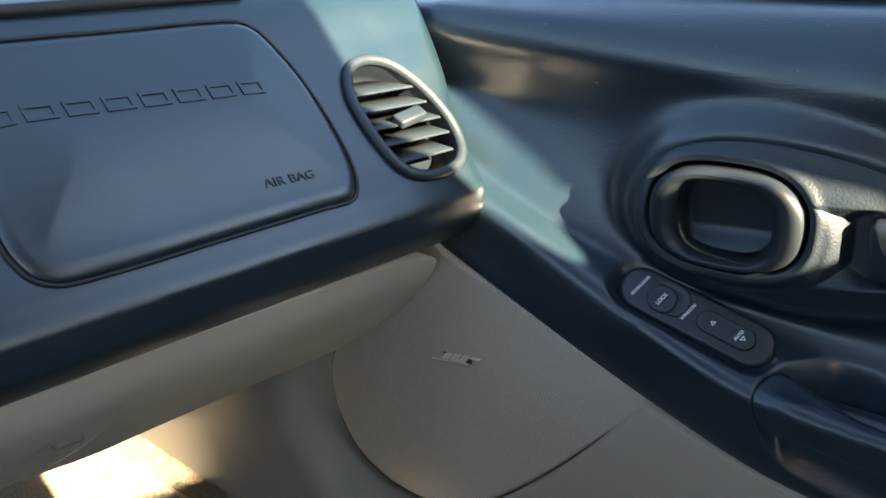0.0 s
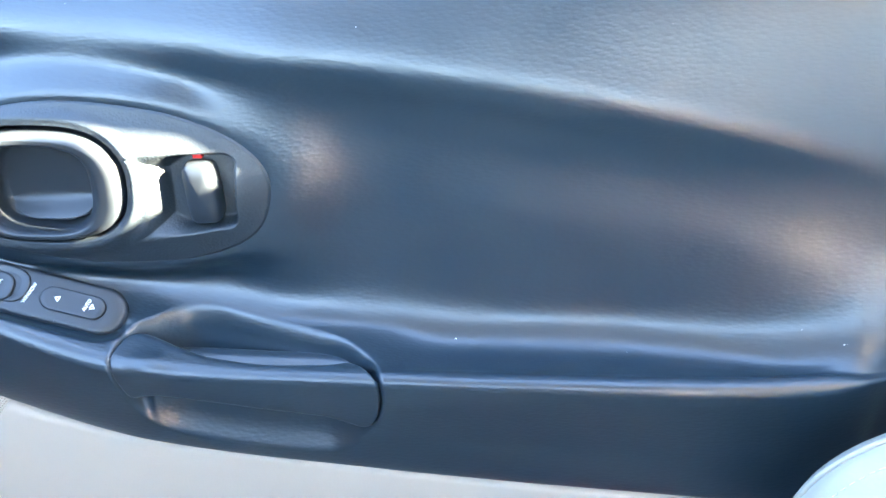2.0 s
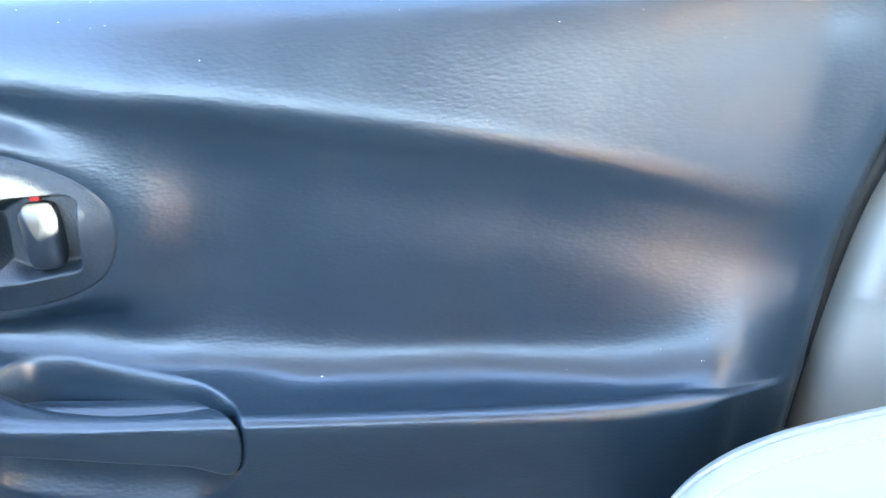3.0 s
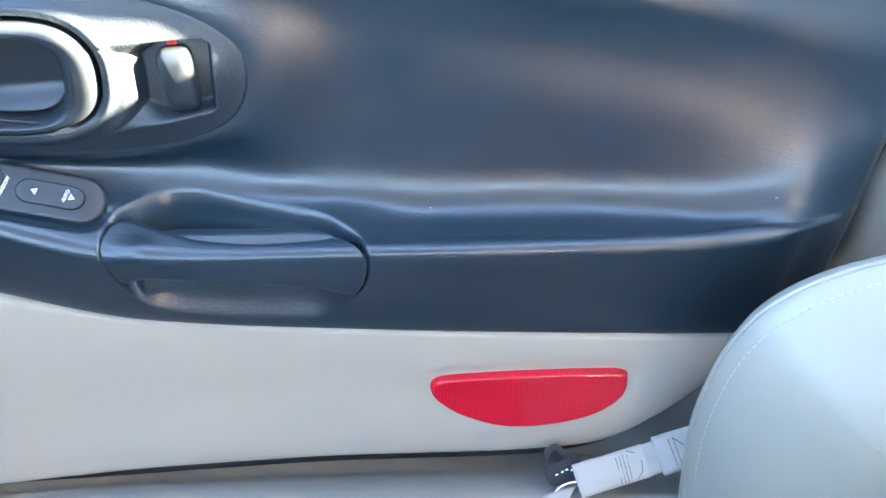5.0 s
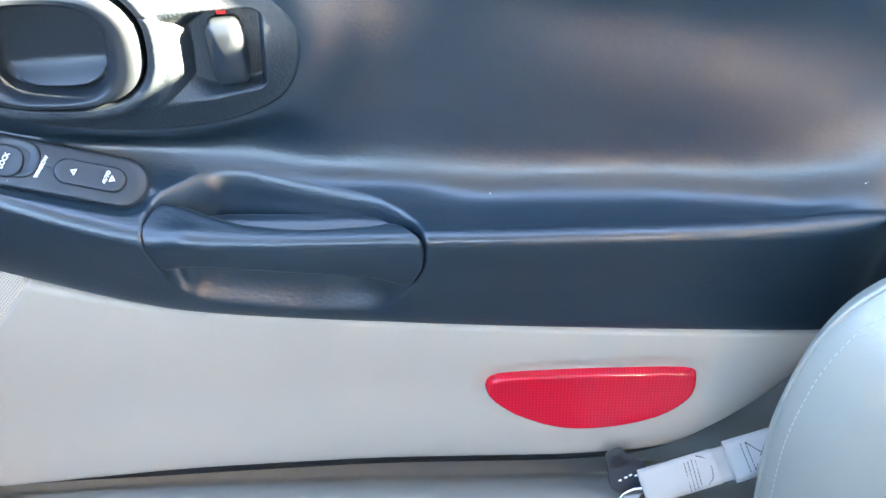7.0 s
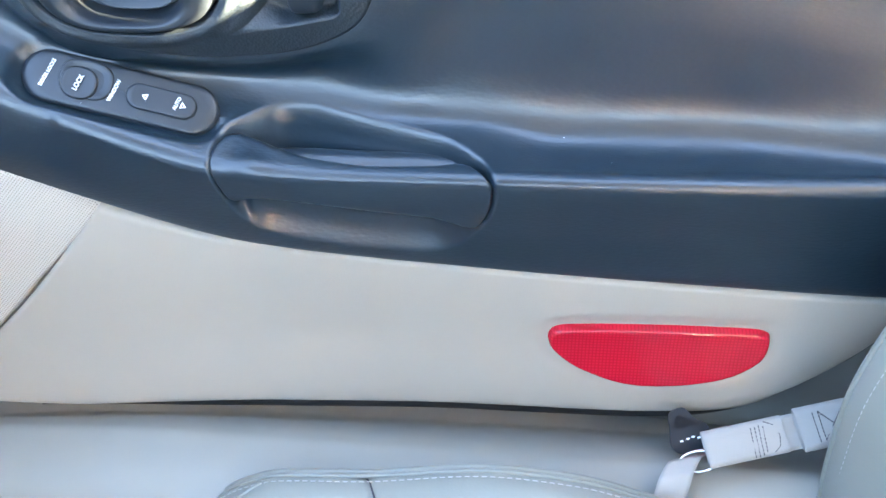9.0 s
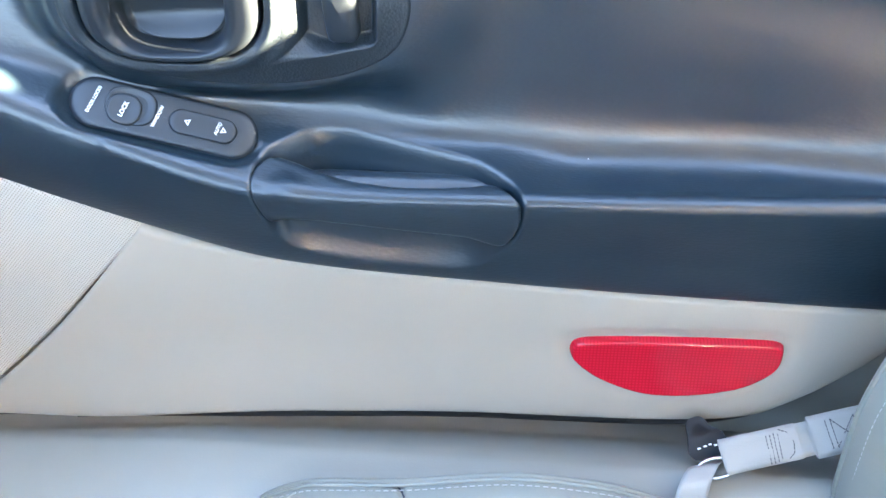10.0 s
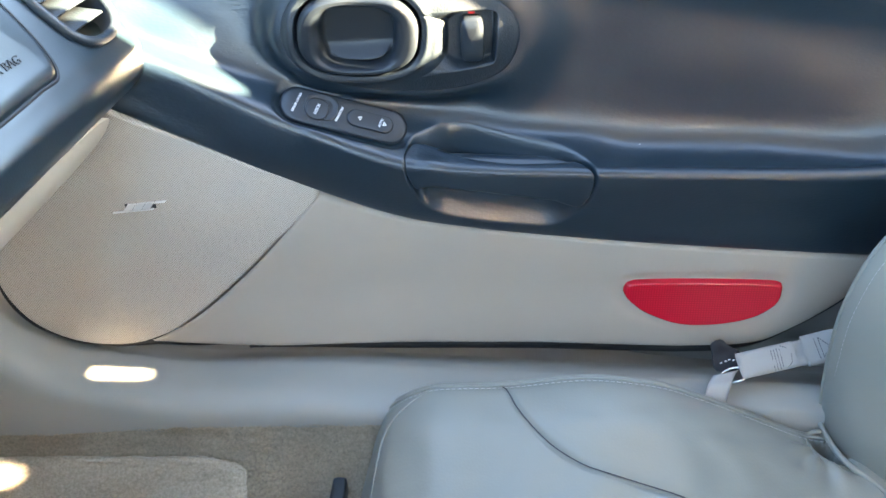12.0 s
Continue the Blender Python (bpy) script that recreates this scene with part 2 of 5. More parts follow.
def rail(ys, zs):
    """A styling line along the door: its depth y and height z at the stations."""
    return lambda x: np.stack([pchip(STATIONS, ys, x), pchip(STATIONS, zs, x)], -1)


crease_z = (0.844, 0.834, 0.8175, 0.803, 0.782, 0.757, 0.730, 0.708)
ARMREST = (-0.36, -0.27, -0.15, -0.05, 0.10, 0.18, 0.25, 0.30, 0.34, 0.37, 0.39, 0.405, 0.42, 0.46)


def arm_rail(ys, zs):
    """A line of the armrest, with closer stations where it runs out behind."""
    return lambda x: np.stack([pchip(ARMREST, ys, x), pchip(ARMREST, zs, x)], -1)


FOOT = [
    rail((-0.056, -0.048, -0.018, -0.004, 0.008, 0.012, 0.012, 0.016), (0.708, 0.658, 0.579, 0.536, 0.509, 0.497, 0.490, 0.488)),   # tucked foot
    rail((-0.060, -0.051, -0.028, -0.017, -0.004, -0.002, -0.001, 0.006), (0.714, 0.664, 0.587, 0.544, 0.517, 0.505, 0.498, 0.496)),  # foot
    arm_rail((-0.059, -0.048, -0.034, -0.025, -0.012, -0.010, -0.009, -0.009, -0.009, -0.008, -0.006, -0.003, 0.003, 0.010),
          (0.734, 0.684, 0.612, 0.574, 0.553, 0.549, 0.546, 0.544, 0.543, 0.542, 0.542, 0.542, 0.542, 0.542)),                       # front face
]
NOSE = arm_rail((-0.058, -0.045, -0.034, -0.033, -0.025, -0.0235, -0.023, -0.023, -0.0225, -0.0212, -0.019, -0.0145, -0.0065, 0.0115),
             (0.764, 0.724, 0.652, 0.613, 0.603, 0.6015, 0.601, 0.6012, 0.602, 0.603, 0.604, 0.604, 0.602, 0.598))
ROUND = rail((0.012, 0.012, 0.012, 0.011, 0.0105, 0.0105, 0.012, 0.016), (0, 0, 0, 0, 0, 0, 0, 0))
WALL = [
    arm_rail((-0.022, -0.016, 0.006, 0.020, 0.028, 0.032, 0.031, 0.026, 0.0185, 0.0095, 0.001, -0.006, -0.001, 0.0135),
          (0.780, 0.724, 0.664, 0.630, 0.610, 0.6055, 0.6050, 0.6047, 0.605, 0.606, 0.606, 0.6050, 0.604, 0.603)),                    # shelf back
    arm_rail((-0.012, -0.007, 0.020, 0.034, 0.0385, 0.0395, 0.0385, 0.0335, 0.0270, 0.0205, 0.0150, 0.0105, 0.0085, 0.0160),
          (0.795, 0.740, 0.686, 0.645, 0.629, 0.6195, 0.6160, 0.6165, 0.6175, 0.6190, 0.620, 0.621, 0.621, 0.620)),                   # wall foot
    rail((0.002, 0.008, 0.027, 0.041, 0.045, 0.0415, 0.0292, 0.0195), (0.805, 0.765, 0.735, 0.720, 0.700, 0.685, 0.668, 0.656)),     # wall
    rail((0.012, 0.018, 0.030, 0.043, 0.0465, 0.0435, 0.0325, 0.0230), [z - 0.042 for z in crease_z]),                               # hollow under the crease
    rail((0.011, 0.016, 0.027, 0.039, 0.042, 0.040, 0.033, 0.0255), [z - 0.016 for z in crease_z]),                                # under the crease
    rail((0.006, 0.010, 0.020, 0.030, 0.0330, 0.032, 0.030, 0.0255), crease_z),                                                     # crease
    rail((0.018, 0.020, 0.029, 0.037, 0.039, 0.038, 0.035, 0.029), [z + 0.021 for z in crease_z]),                                # pad
    rail((0.034, 0.046, 0.059, 0.066, 0.068, 0.066, 0.060, 0.052), (0.868, 0.862, 0.853, 0.847, 0.843, 0.840, 0.838, 0.836)),      # pad top
    rail((0.062, 0.074, 0.088, 0.095, 0.096, 0.094, 0.088, 0.080), (0.874, 0.868, 0.858, 0.851, 0.847, 0.845, 0.843, 0.841)),       # top, outer
]


def rail_points(x):
    """The section's control points at x, with the nose of the armrest rounded off and the shelf hollow."""
    foot, wall = [r(x) for r in FOOT], [r(x) for r in WALL]
    c, r = NOSE(x), ROUND(x)[0]
    down, back = foot[-1] - c, wall[0] - c
    r = min(r, 0.45 * np.linalg.norm(back))
    a, b = c + down / np.linalg.norm(down) * r, c + back / np.linalg.norm(back) * r
    arc = [a * (1 - t) ** 2 + 2 * c * t * (1 - t) + b * t * t for t in (0, 0.2, 0.4, 0.6, 0.8, 1)]
    hollow = 0.0078 * float(ease(0.09, 0.15, x) * ease(0.408, 0.35, x))
    mid = (b * 0.7 + wall[0] * 0.3) - (0, hollow * 0.55), (b * 0.3 + wall[0] * 0.7) - (0, hollow * 0.95)
    return np.array([*foot, *arc, *mid, *wall])


REAR = curve([(0.36, 0.425), (0.48, 0.438), (0.54, 0.447), (0.60, 0.456), (0.66, 0.467), (0.70, 0.477), (0.76, 0.502), (0.86, 0.55)])
BEZEL = loop([(-0.1690, 0.7220), (-0.1640, 0.7440), (-0.1450, 0.7655), (-0.1180, 0.7745), (-0.0870, 0.7760), (-0.0500, 0.7710), (-0.0140, 0.7615), (0.0190, 0.7440),
              (0.0370, 0.7230), (0.0370, 0.6990), (0.0230, 0.6775), (-0.0100, 0.6655), (-0.0560, 0.6640), (-0.1000, 0.6710), (-0.1400, 0.6845), (-0.1610, 0.7020)], 240)
# grab pocket and grab handle, as (x, way along the section from the armrest's nose)
POCKET = loop([(-0.0655, 0.002), (-0.0648, 0.018), (-0.0610, 0.0310), (-0.0490, 0.0450), (-0.0320, 0.0565), (-0.0120, 0.0592), (0.0100, 0.0560), (0.0350, 0.0510), (0.0700, 0.0430),
               (0.0870, 0.0345), (0.1020, 0.0200), (0.1105, 0.003), (0.1110, -0.018), (0.1050, -0.038), (0.0950, -0.053), (0.0840, -0.0640), (0.0680, -0.0705), (0.0400, -0.0700),
               (0.0100, -0.0665), (-0.0180, -0.0615), (-0.0385, -0.0550), (-0.0505, -0.0450), (-0.0585, -0.0300), (-0.0635, -0.014)], 720)
GRAB = loop([(-0.0500, 0.0305), (-0.0590, 0.0245), (-0.0638, 0.0125), (-0.0640, -0.001), (-0.0612, -0.0145), (-0.0545, -0.0262), (-0.0340, -0.0248), (0.0000, -0.0280), (0.0300, -0.0325),
             (0.0680, -0.0380), (0.0940, -0.0448), (0.1030, -0.0355), (0.1075, -0.0205), (0.1075, -0.004), (0.1015, 0.0068), (0.0885, 0.0162), (0.0720, 0.0160), (0.0360, 0.0144),
             (0.0100, 0.0163), (-0.0080, 0.0188), (-0.0260, 0.0238), (-0.0380, 0.0282)], 220)


def section(x, count, first=0):
    """The door's upright section at x, from the foot up."""
    pts = rail_points(x)[first:]
    d = np.concatenate([[0], np.cumsum(np.linalg.norm(np.diff(pts, axis=0), axis=1) + 0.002)])
    return pchip(d, pts, np.linspace(0, d[-1], count))


def soften(q, width):
    """Rounds the hollows and folds of a section behind the armrest's nose."""
    reach = int(3 * width) + 1
    k = np.exp(-0.5 * (np.arange(-reach, reach + 1) / width) ** 2)
    wide = np.pad(q, ((reach, reach), (0, 0)), mode="edge")
    smooth = np.stack([np.convolve(wide[:, c], k / k.sum(), "valid") for c in (0, 1)], 1)
    place = np.arange(len(q)) / len(q)
    nose = int(np.argmin(q[: len(q) // 2, 0])) / len(q)
    blend = (ease(nose + 0.045, nose + 0.075, place) * ease(0.99, 0.95, place))[:, None]
    return q * (1 - blend) + smooth * blend


def section_way(x, count):
    """The section at x and, for each of its points, the way along it from the nose."""
    pts = rail_points(x)
    d = np.concatenate([[0], np.cumsum(np.linalg.norm(np.diff(pts, axis=0), axis=1) + 0.002)])
    q = pchip(d, pts, np.linspace(0, d[-1], count))
    q = soften(q, 8.5 * count / 420)
    way = np.concatenate([[0], np.cumsum(np.linalg.norm(np.diff(q, axis=0), axis=1))])
    return q, way - np.interp((d[5] + d[6]) / 2, np.linspace(0, d[-1], count), way)


def turned_in(q):
    """Unit directions into the door along a section."""
    t = np.gradient(q, axis=0)
    t /= np.linalg.norm(t, axis=1)[:, None] + 1e-12
    return np.stack([t[:, 1], -t[:, 0]], 1)


def wall_depth(x, z):
    """Depth y of the upper wall at points (x, z)."""
    out = np.empty(len(x))
    for xs in np.unique(np.round(x, 3)):
        i = np.abs(np.round(x, 3) - xs) < 1e-9
        s = section(xs, 140, 11)
        out[i] = np.interp(z[i], s[:, 1], s[:, 0])
    return out


def swell(x):
    """How far the wall swells out round the handle plate: most in front, less behind."""
    return 0.024 - 0.011 * ease(-0.10, 0.05, x)


def mound_low(d, x, z):
    """The swelling falls off faster below the plate, and runs out slowly behind it."""
    return swell(x) * np.exp(-(np.minimum(d, 0) / (0.012 + 0.006 * ease(0.675, 0.725, z) + 0.022 * ease(-0.01, 0.06, x))) ** 2)


door = thing("passenger_door", "black and grey vinyl inner door panel of a car, closed", "car door")


def stadium(length, width, count=96):
    """A slot outline with round ends."""
    r, h = width / 2, (length - width) / 2
    t = np.linspace(0, 2 * np.pi, count, endpoint=False) + np.pi / count
    return np.stack([r * np.cos(t) + np.where(np.cos(t) > 0, h, -h), r * np.sin(t)], 1)


SWU = Vector((0.053, 0.0045, -0.0175)).normalized()
SWN = Vector((0.0, -0.66, 0.75))
SWN = (SWN - SWU * SWN.dot(SWU)).normalized()
SWV = SWN.cross(SWU)
SWOUT = stadium(0.118, 0.0325)


def upper_trim():
    xs = np.concatenate([np.linspace(-0.62, -0.34, 40, endpoint=False), np.arange(-0.34, -0.08, 0.0028), np.arange(-0.08, 0.125, 0.0014), np.arange(0.125, 0.530, 0.0028)])
    count = 420
    v = np.empty((len(xs), count, 3))
    for i, x in enumerate(xs):
        s, way = section_way(min(x, 0.46), count)
        if -0.08 < x < 0.125:
            d = inside(np.stack([np.full(count, x), way], 1), POCKET)
            front, rear = ease(-0.044, -0.058, x), ease(0.090, 0.104, x)
            low, end = ease(0.012, -0.020, way), np.maximum(front, rear)
            deep = 0.055 - 0.039 * low
            lip = (0.008 - 0.006 * low) * (1 - end) + (0.001 * front + 0.003 * rear)
            slope = (3.0 - 2.35 * low) * (1 - end) + 2.6 * end
            d = np.maximum(d, 0)
            depth = deep * np.tanh(slope * (np.sqrt(d * d + lip * lip) - lip) / deep)
            lean = radians(74) * ease(-0.006, 0.022, way)
            s = s + np.stack([np.cos(lean), -np.sin(lean)], 1) * depth[:, None]
        v[i, :, 0], v[i, :, 1:] = x, s
    p = v.reshape(-1, 3)
    flat = p[:, [0, 2]].copy()
    db = np.where(p[:, 2] > 0.60, inside(flat, BEZEL), -1)
    p[:, 1] -= mound_low(db, p[:, 0], p[:, 2])
    p[:, 1] += 0.055 * ease(0.006, 0.016, db)
    off = p - np.array((-0.1205, -0.0005, 0.6475))
    away = inside(off @ np.array([SWU, SWV]).T, SWOUT)
    near = (np.abs(off[:, 0]) < 0.075) & (np.abs(off[:, 2]) < 0.05) & (np.abs(off[:, 1]) < 0.05)
    proud = off @ np.array(SWN)
    down = np.where(near, np.maximum(proud + 0.0005, 0) * ease(-0.0075, 0.0005, away), 0) + 0.006 * ease(0.0005, 0.004, away) * near
    p -= np.array(SWN)[None] * down[:, None]
    edge = REAR(p[:, 2])
    over = p[:, 0] - (edge - 0.014)
    bent = over > 0
    reach = curve([(0, 0), (0.012, 0.0115), (0.024, 0.0200), (0.036, 0.0270), (0.044, 0.0290), (0.12, 0.0300)])
    drop = curve([(0, 0), (0.012, 0.0022), (0.024, 0.0095), (0.036, 0.0185), (0.044, 0.0270), (0.12, 0.0700)])
    p[:, 0] = np.where(bent, edge - 0.014 + reach(np.maximum(over, 0)), p[:, 0])
    p[:, 1] += np.where(bent, drop(np.maximum(over, 0)), 0)
    return grid("upper_trim", v, flip=True)


part("upper_trim", upper_trim(), BLACK, door, "black grained vinyl upper trim with armrest shelf")

# lower trim and speaker grille
EDGE = curve([(0.400, -0.375), (0.415, -0.348), (0.421, -0.333), (0.440, -0.295), (0.486, -0.237), (0.523, -0.199), (0.582, -0.146), (0.60, -0.13)])
LOWTOP = curve([(-0.40, 0.73), (-0.306, 0.682), (-0.265, 0.658), (-0.20, 0.617), (-0.146, 0.583), (-0.109, 0.5645), (-0.054, 0.5425), (0.024, 0.526),
                (0.084, 0.517), (0.185, 0.507), (0.308, 0.499), (0.378, 0.495), (0.43, 0.493)])
LOWBOT = curve([(-0.36, 0.424), (-0.3, 0.4105), (-0.155, 0.397), (-0.05, 0.3885), (0.033, 0.3835), (0.12, 0.38), (0.2, 0.3785), (0.246, 0.3805), (0.291, 0.385), (0.328, 0.403), (0.367, 0.431), (0.39, 0.458), (0.402, 0.48), (0.41, 0.491)])
LOWFACE = curve([(-0.50, -0.097), (-0.146, -0.026), (-0.05, -0.012), (0.10, -0.001), (0.20, 0.0), (0.32, 0.0), (0.41, 0.006)])


REFO = loop([(0.1490, 0.4490), (0.1540, 0.4605), (0.175, 0.4635), (0.232, 0.4650), (0.285, 0.4645), (0.3030, 0.4620), (0.3070, 0.4530), (0.3030, 0.4345), (0.2810, 0.4150),
             (0.2450, 0.4045), (0.2080, 0.4045), (0.1755, 0.4185), (0.1555, 0.4360)], 130)


def lean_in(x, z):
    """How far the lower trim leans inboard towards its bottom edge."""
    return 0.014 * ease(0.085, -0.010, z - LOWBOT(x)) * ease(-0.34, -0.18, x) * ease(0.40, 0.26, x)


def lower_trim():
    zt = np.linspace(0, 1, 60)
    rows = []
    for z0 in np.linspace(0, 1, 90):
        t = np.linspace(0, 1, 240)
        x = -0.34 + 0.75 * t
        zb, ztop = LOWBOT(x), LOWTOP(x)
        z = zb + (ztop - zb) * z0
        left = EDGE(np.clip(z, 0.40, 0.60)) + 0.0014
        x2 = left + (0.41 - left) * t
        for _ in range(3):
            zb, ztop = LOWBOT(x2), LOWTOP(x2)
            z = zb + (ztop - zb) * z0
            left = EDGE(np.clip(z, 0.40, 0.60)) + 0.0014
            x2 = left + (0.41 - left) * t
        up, down, fore = ztop - z, z - zb, x2 - left
        y = LOWFACE(x2) - 0.004 * np.sin(np.pi * z0) ** 0.7
        y = y + 0.006 * np.clip(1 - up / 0.006, 0, 1) ** 2 + 0.008 * np.clip(1 - down / 0.006, 0, 1) ** 2.0 - lean_in(x2, z) + 0.0025 * np.clip(1 - fore / 0.003, 0, 1) ** 2
        rows.append(np.stack([x2, y, z], -1))
    v = np.array(rows)
    flat = v[..., [0, 2]].reshape(-1, 2).copy()
    flat[:, 1] -= 1.25 * lean_in(flat[:, 0], flat[:, 1])
    rim = inside(flat, REFO).reshape(v.shape[:2])
    v[..., 1] += 0.0022 * np.exp(-((rim + 0.001) / 0.0065) ** 2)
    back = v[-1:].copy()
    back[..., 1] += 0.02
    return grid("lower_trim", np.concatenate([v, back]))


part("lower_trim", lower_trim(), GREY, door, "smooth light grey vinyl lower trim")
GRL = loop([(-0.146, 0.5815), (-0.199, 0.5225), (-0.237, 0.4855), (-0.295, 0.4395), (-0.335, 0.4215), (-0.372, 0.421), (-0.408, 0.434),
            (-0.437, 0.461), (-0.452, 0.500), (-0.452, 0.540), (-0.443, 0.567), (-0.415, 0.61), (-0.37, 0.655), (-0.325, 0.690), (-0.306, 0.681),
            (-0.265, 0.657), (-0.20, 0.616)], 200)


def grille_place(p, d):
    y = -0.026 + 0.2 * (p[:, 0] + 0.146) - 0.004 * ease(0, 0.10, d) + 0.005 * np.clip(1 - d / 0.0035, 0, 1) ** 2
    return np.stack([p[:, 0], y, p[:, 1]], 1)


grille = part("speaker_grille", patch("speaker_grille", GRL, 60, grille_place, power=0.7), GRILLE, door, "grey perforated loudspeaker grille")


def badge():
    bm = bmesh.new()
    for x0, x1, z0, z1 in ((-0.026, 0.019, -0.0047, -0.0033), (-0.0155, -0.0063, -0.0027, 0.0047), (-0.0056, 0.0042, -0.0027, 0.0047), (0.0049, 0.0138, -0.0027, 0.0047), (0.0145, 0.027, 0.0028, 0.0047)):
        q = [bm.verts.new((x + z * 0.9, y, z)) for y in (0.0, -0.0016) for x, z in ((x0, z0), (x1, z0), (x1, z1), (x0, z1))]
        for f in ((0, 1, 2, 3), (7, 6, 5, 4), (0, 4, 5, 1), (1, 5, 6, 2), (2, 6, 7, 3), (3, 7, 4, 0)):
            bm.faces.new([q[i] for i in f])
    bmesh.ops.recalc_face_normals(bm, faces=bm.faces)
    me = bpy.data.meshes.new("badge")
    bm.to_mesh(me)
    bm.free()
    return me


b = part("badge", badge(), SILVER, grille, "plain silver bars of the badge")
b.matrix_basis = pose(-0.305, -0.0622, 0.588, 0, 0, 11.3) @ Matrix.Diagonal((0.80, 1, 0.85, 1))
# thin dark plate that draws the bars' shadow on the grille
plate = part("badge_shade", box("badge_shade", (0.027, 0.0008, 0.0070), bevel=0.0003), RUBBER, grille, "dark plate standing in for the shadow round the badge bars")
plate.matrix_basis = pose(-0.304, -0.0613, 0.588, 0, 0, 11.3)

# ---- grab handle across the pocket
GX, GW = np.linspace(-0.075, 0.120, 118), np.linspace(-0.085, 0.075, 161)


def armrest_table():
    """Points and inward directions of the armrest's surface over (x, way)."""
    at, into = np.empty((len(GX), len(GW), 3)), np.zeros((len(GX), len(GW), 3))
    for i, x in enumerate(GX):
        q, way = section_way(x, 500)
        at[i, :, 0] = x
        for k in (0, 1):
            at[i, :, 1 + k] = np.interp(GW, way, q[:, k])
        into[i, :, 1:] = turned_in(at[i, :, 1:])
    return at, into


def on_table(table, p):
    """A table's values at points (x, way), between its nodes."""
    a = np.clip((p[:, 0] - GX[0]) / (GX[1] - GX[0]), 0, len(GX) - 1.001)
    b = np.clip((p[:, 1] - GW[0]) / (GW[1] - GW[0]), 0, len(GW) - 1.001)
    i, j = a.astype(int), b.astype(int)
    f, g = (a - i)[:, None], (b - j)[:, None]
    return (table[i, j] * (1 - f) + table[i + 1, j] * f) * (1 - g) + (table[i, j + 1] * (1 - f) + table[i + 1, j + 1] * f) * g


def grab_handle():
    """Bar flush with the armrest, its long edges well rounded and its ends cut by a fine gap."""
    at, into = armrest_table()
    c = GRAB.mean(0)
    shrink = np.concatenate([np.linspace(0.02, 0.75, 22), np.linspace(0.77, 1.0, 26)])
    rows = []
    for f in shrink:
        p = c + (GRAB - c) * f
        d = np.maximum(inside(p, GRAB), 0)
        end = np.clip(ease(0.070, 0.100, p[:, 0]) + ease(-0.046, -0.058, p[:, 0]), 0, 1)
        r = 0.0065 - 0.0052 * end
        sink = r * (1 - np.sqrt(np.clip(1 - np.clip(1 - d / r, 0, 1) ** 2, 0, 1)))
        sink = sink + 0.0012 * np.exp(-((p[:, 0] - 0.02) / 0.05) ** 2) * ease(-0.03, 0.015, p[:, 1])
        sink = sink - 0.0022 * np.exp(-((p[:, 0] + 0.040) / 0.011) ** 2 - ((p[:, 1] - 0.004) / 0.010) ** 2)
        rows.append(on_table(at, p) + on_table(into, p) * sink[:, None])
    for deep in (0.009, 0.014, 0.026):
        p = c + (GRAB - c) * (0.998 if deep < 0.01 else 0.98)
        rows.append(on_table(at, p) + on_table(into, p) * deep)
    return grid("grab_handle", np.array(rows), wrap_v=True, flip=True)


part("grab_handle", grab_handle(), BLACK, door, "black moulded grab handle")

# ---- inner release handle and its plate
WELL = oval(-0.1012, 0.7240, 0.0535, 0.0370, 2.6, -4, 160)
RINGO = oval(-0.1012, 0.7232, 0.0520, 0.0354, 2.6, -4, 160)
RINGI = oval(-0.1030, 0.7222, 0.0318, 0.0270, 3.2, -4, 160)
NICHE = loop([(-0.052, 0.7405), (-0.030, 0.7395), (0.004, 0.7375), (0.0165, 0.7345), (0.0190, 0.727), (0.0175, 0.698), (0.0145, 0.6885), (0.000, 0.6865), (-0.028, 0.6835),
              (-0.050, 0.6815), (-0.043, 0.690), (-0.038, 0.704), (-0.037, 0.720), (-0.042, 0.733)], 168)


def plate_front(p, d):
    """Front of the plate: rim on the swollen wall, domed towards the middle."""
    rim = wall_depth(p[:, 0], p[:, 1]) - swell(p[:, 0]) - 0.0015
    fall = 0.009 + 0.003 * ease(0.04, -0.12, p[:, 0])
    return rim - fall * ease(0, 0.030, d) ** 0.8 + 0.004 * np.clip(1 - d / 0.003, 0, 1) ** 2


def bezel_place(p, d):
    y = plate_front(p, d)
    dw, dn = inside(p, WELL), inside(p, NICHE)
    y += (0.050 - 0.012 * ease(0.705, 0.69, p[:, 1])) * ease(-0.0015, 0.006, dw)
    slope_in = 0.005 + 0.017 * ease(-0.012, -0.040, p[:, 0]) * ease(0.745, 0.735, p[:, 1])
    y += 0.015 * ease(-0.0015, 1.0, dn / slope_in) * (1 - ease(-0.002, 0.004, dw))
    y -= 0.0025 * np.exp(-((dw + 0.006) / 0.0035) ** 2)
    return np.stack([p[:, 0], y, p[:, 1]], 1)


bezel = part("handle_plate", patch("handle_plate", BEZEL, 150, bezel_place), PLASTIC, door, "black moulded plate round the release handle")


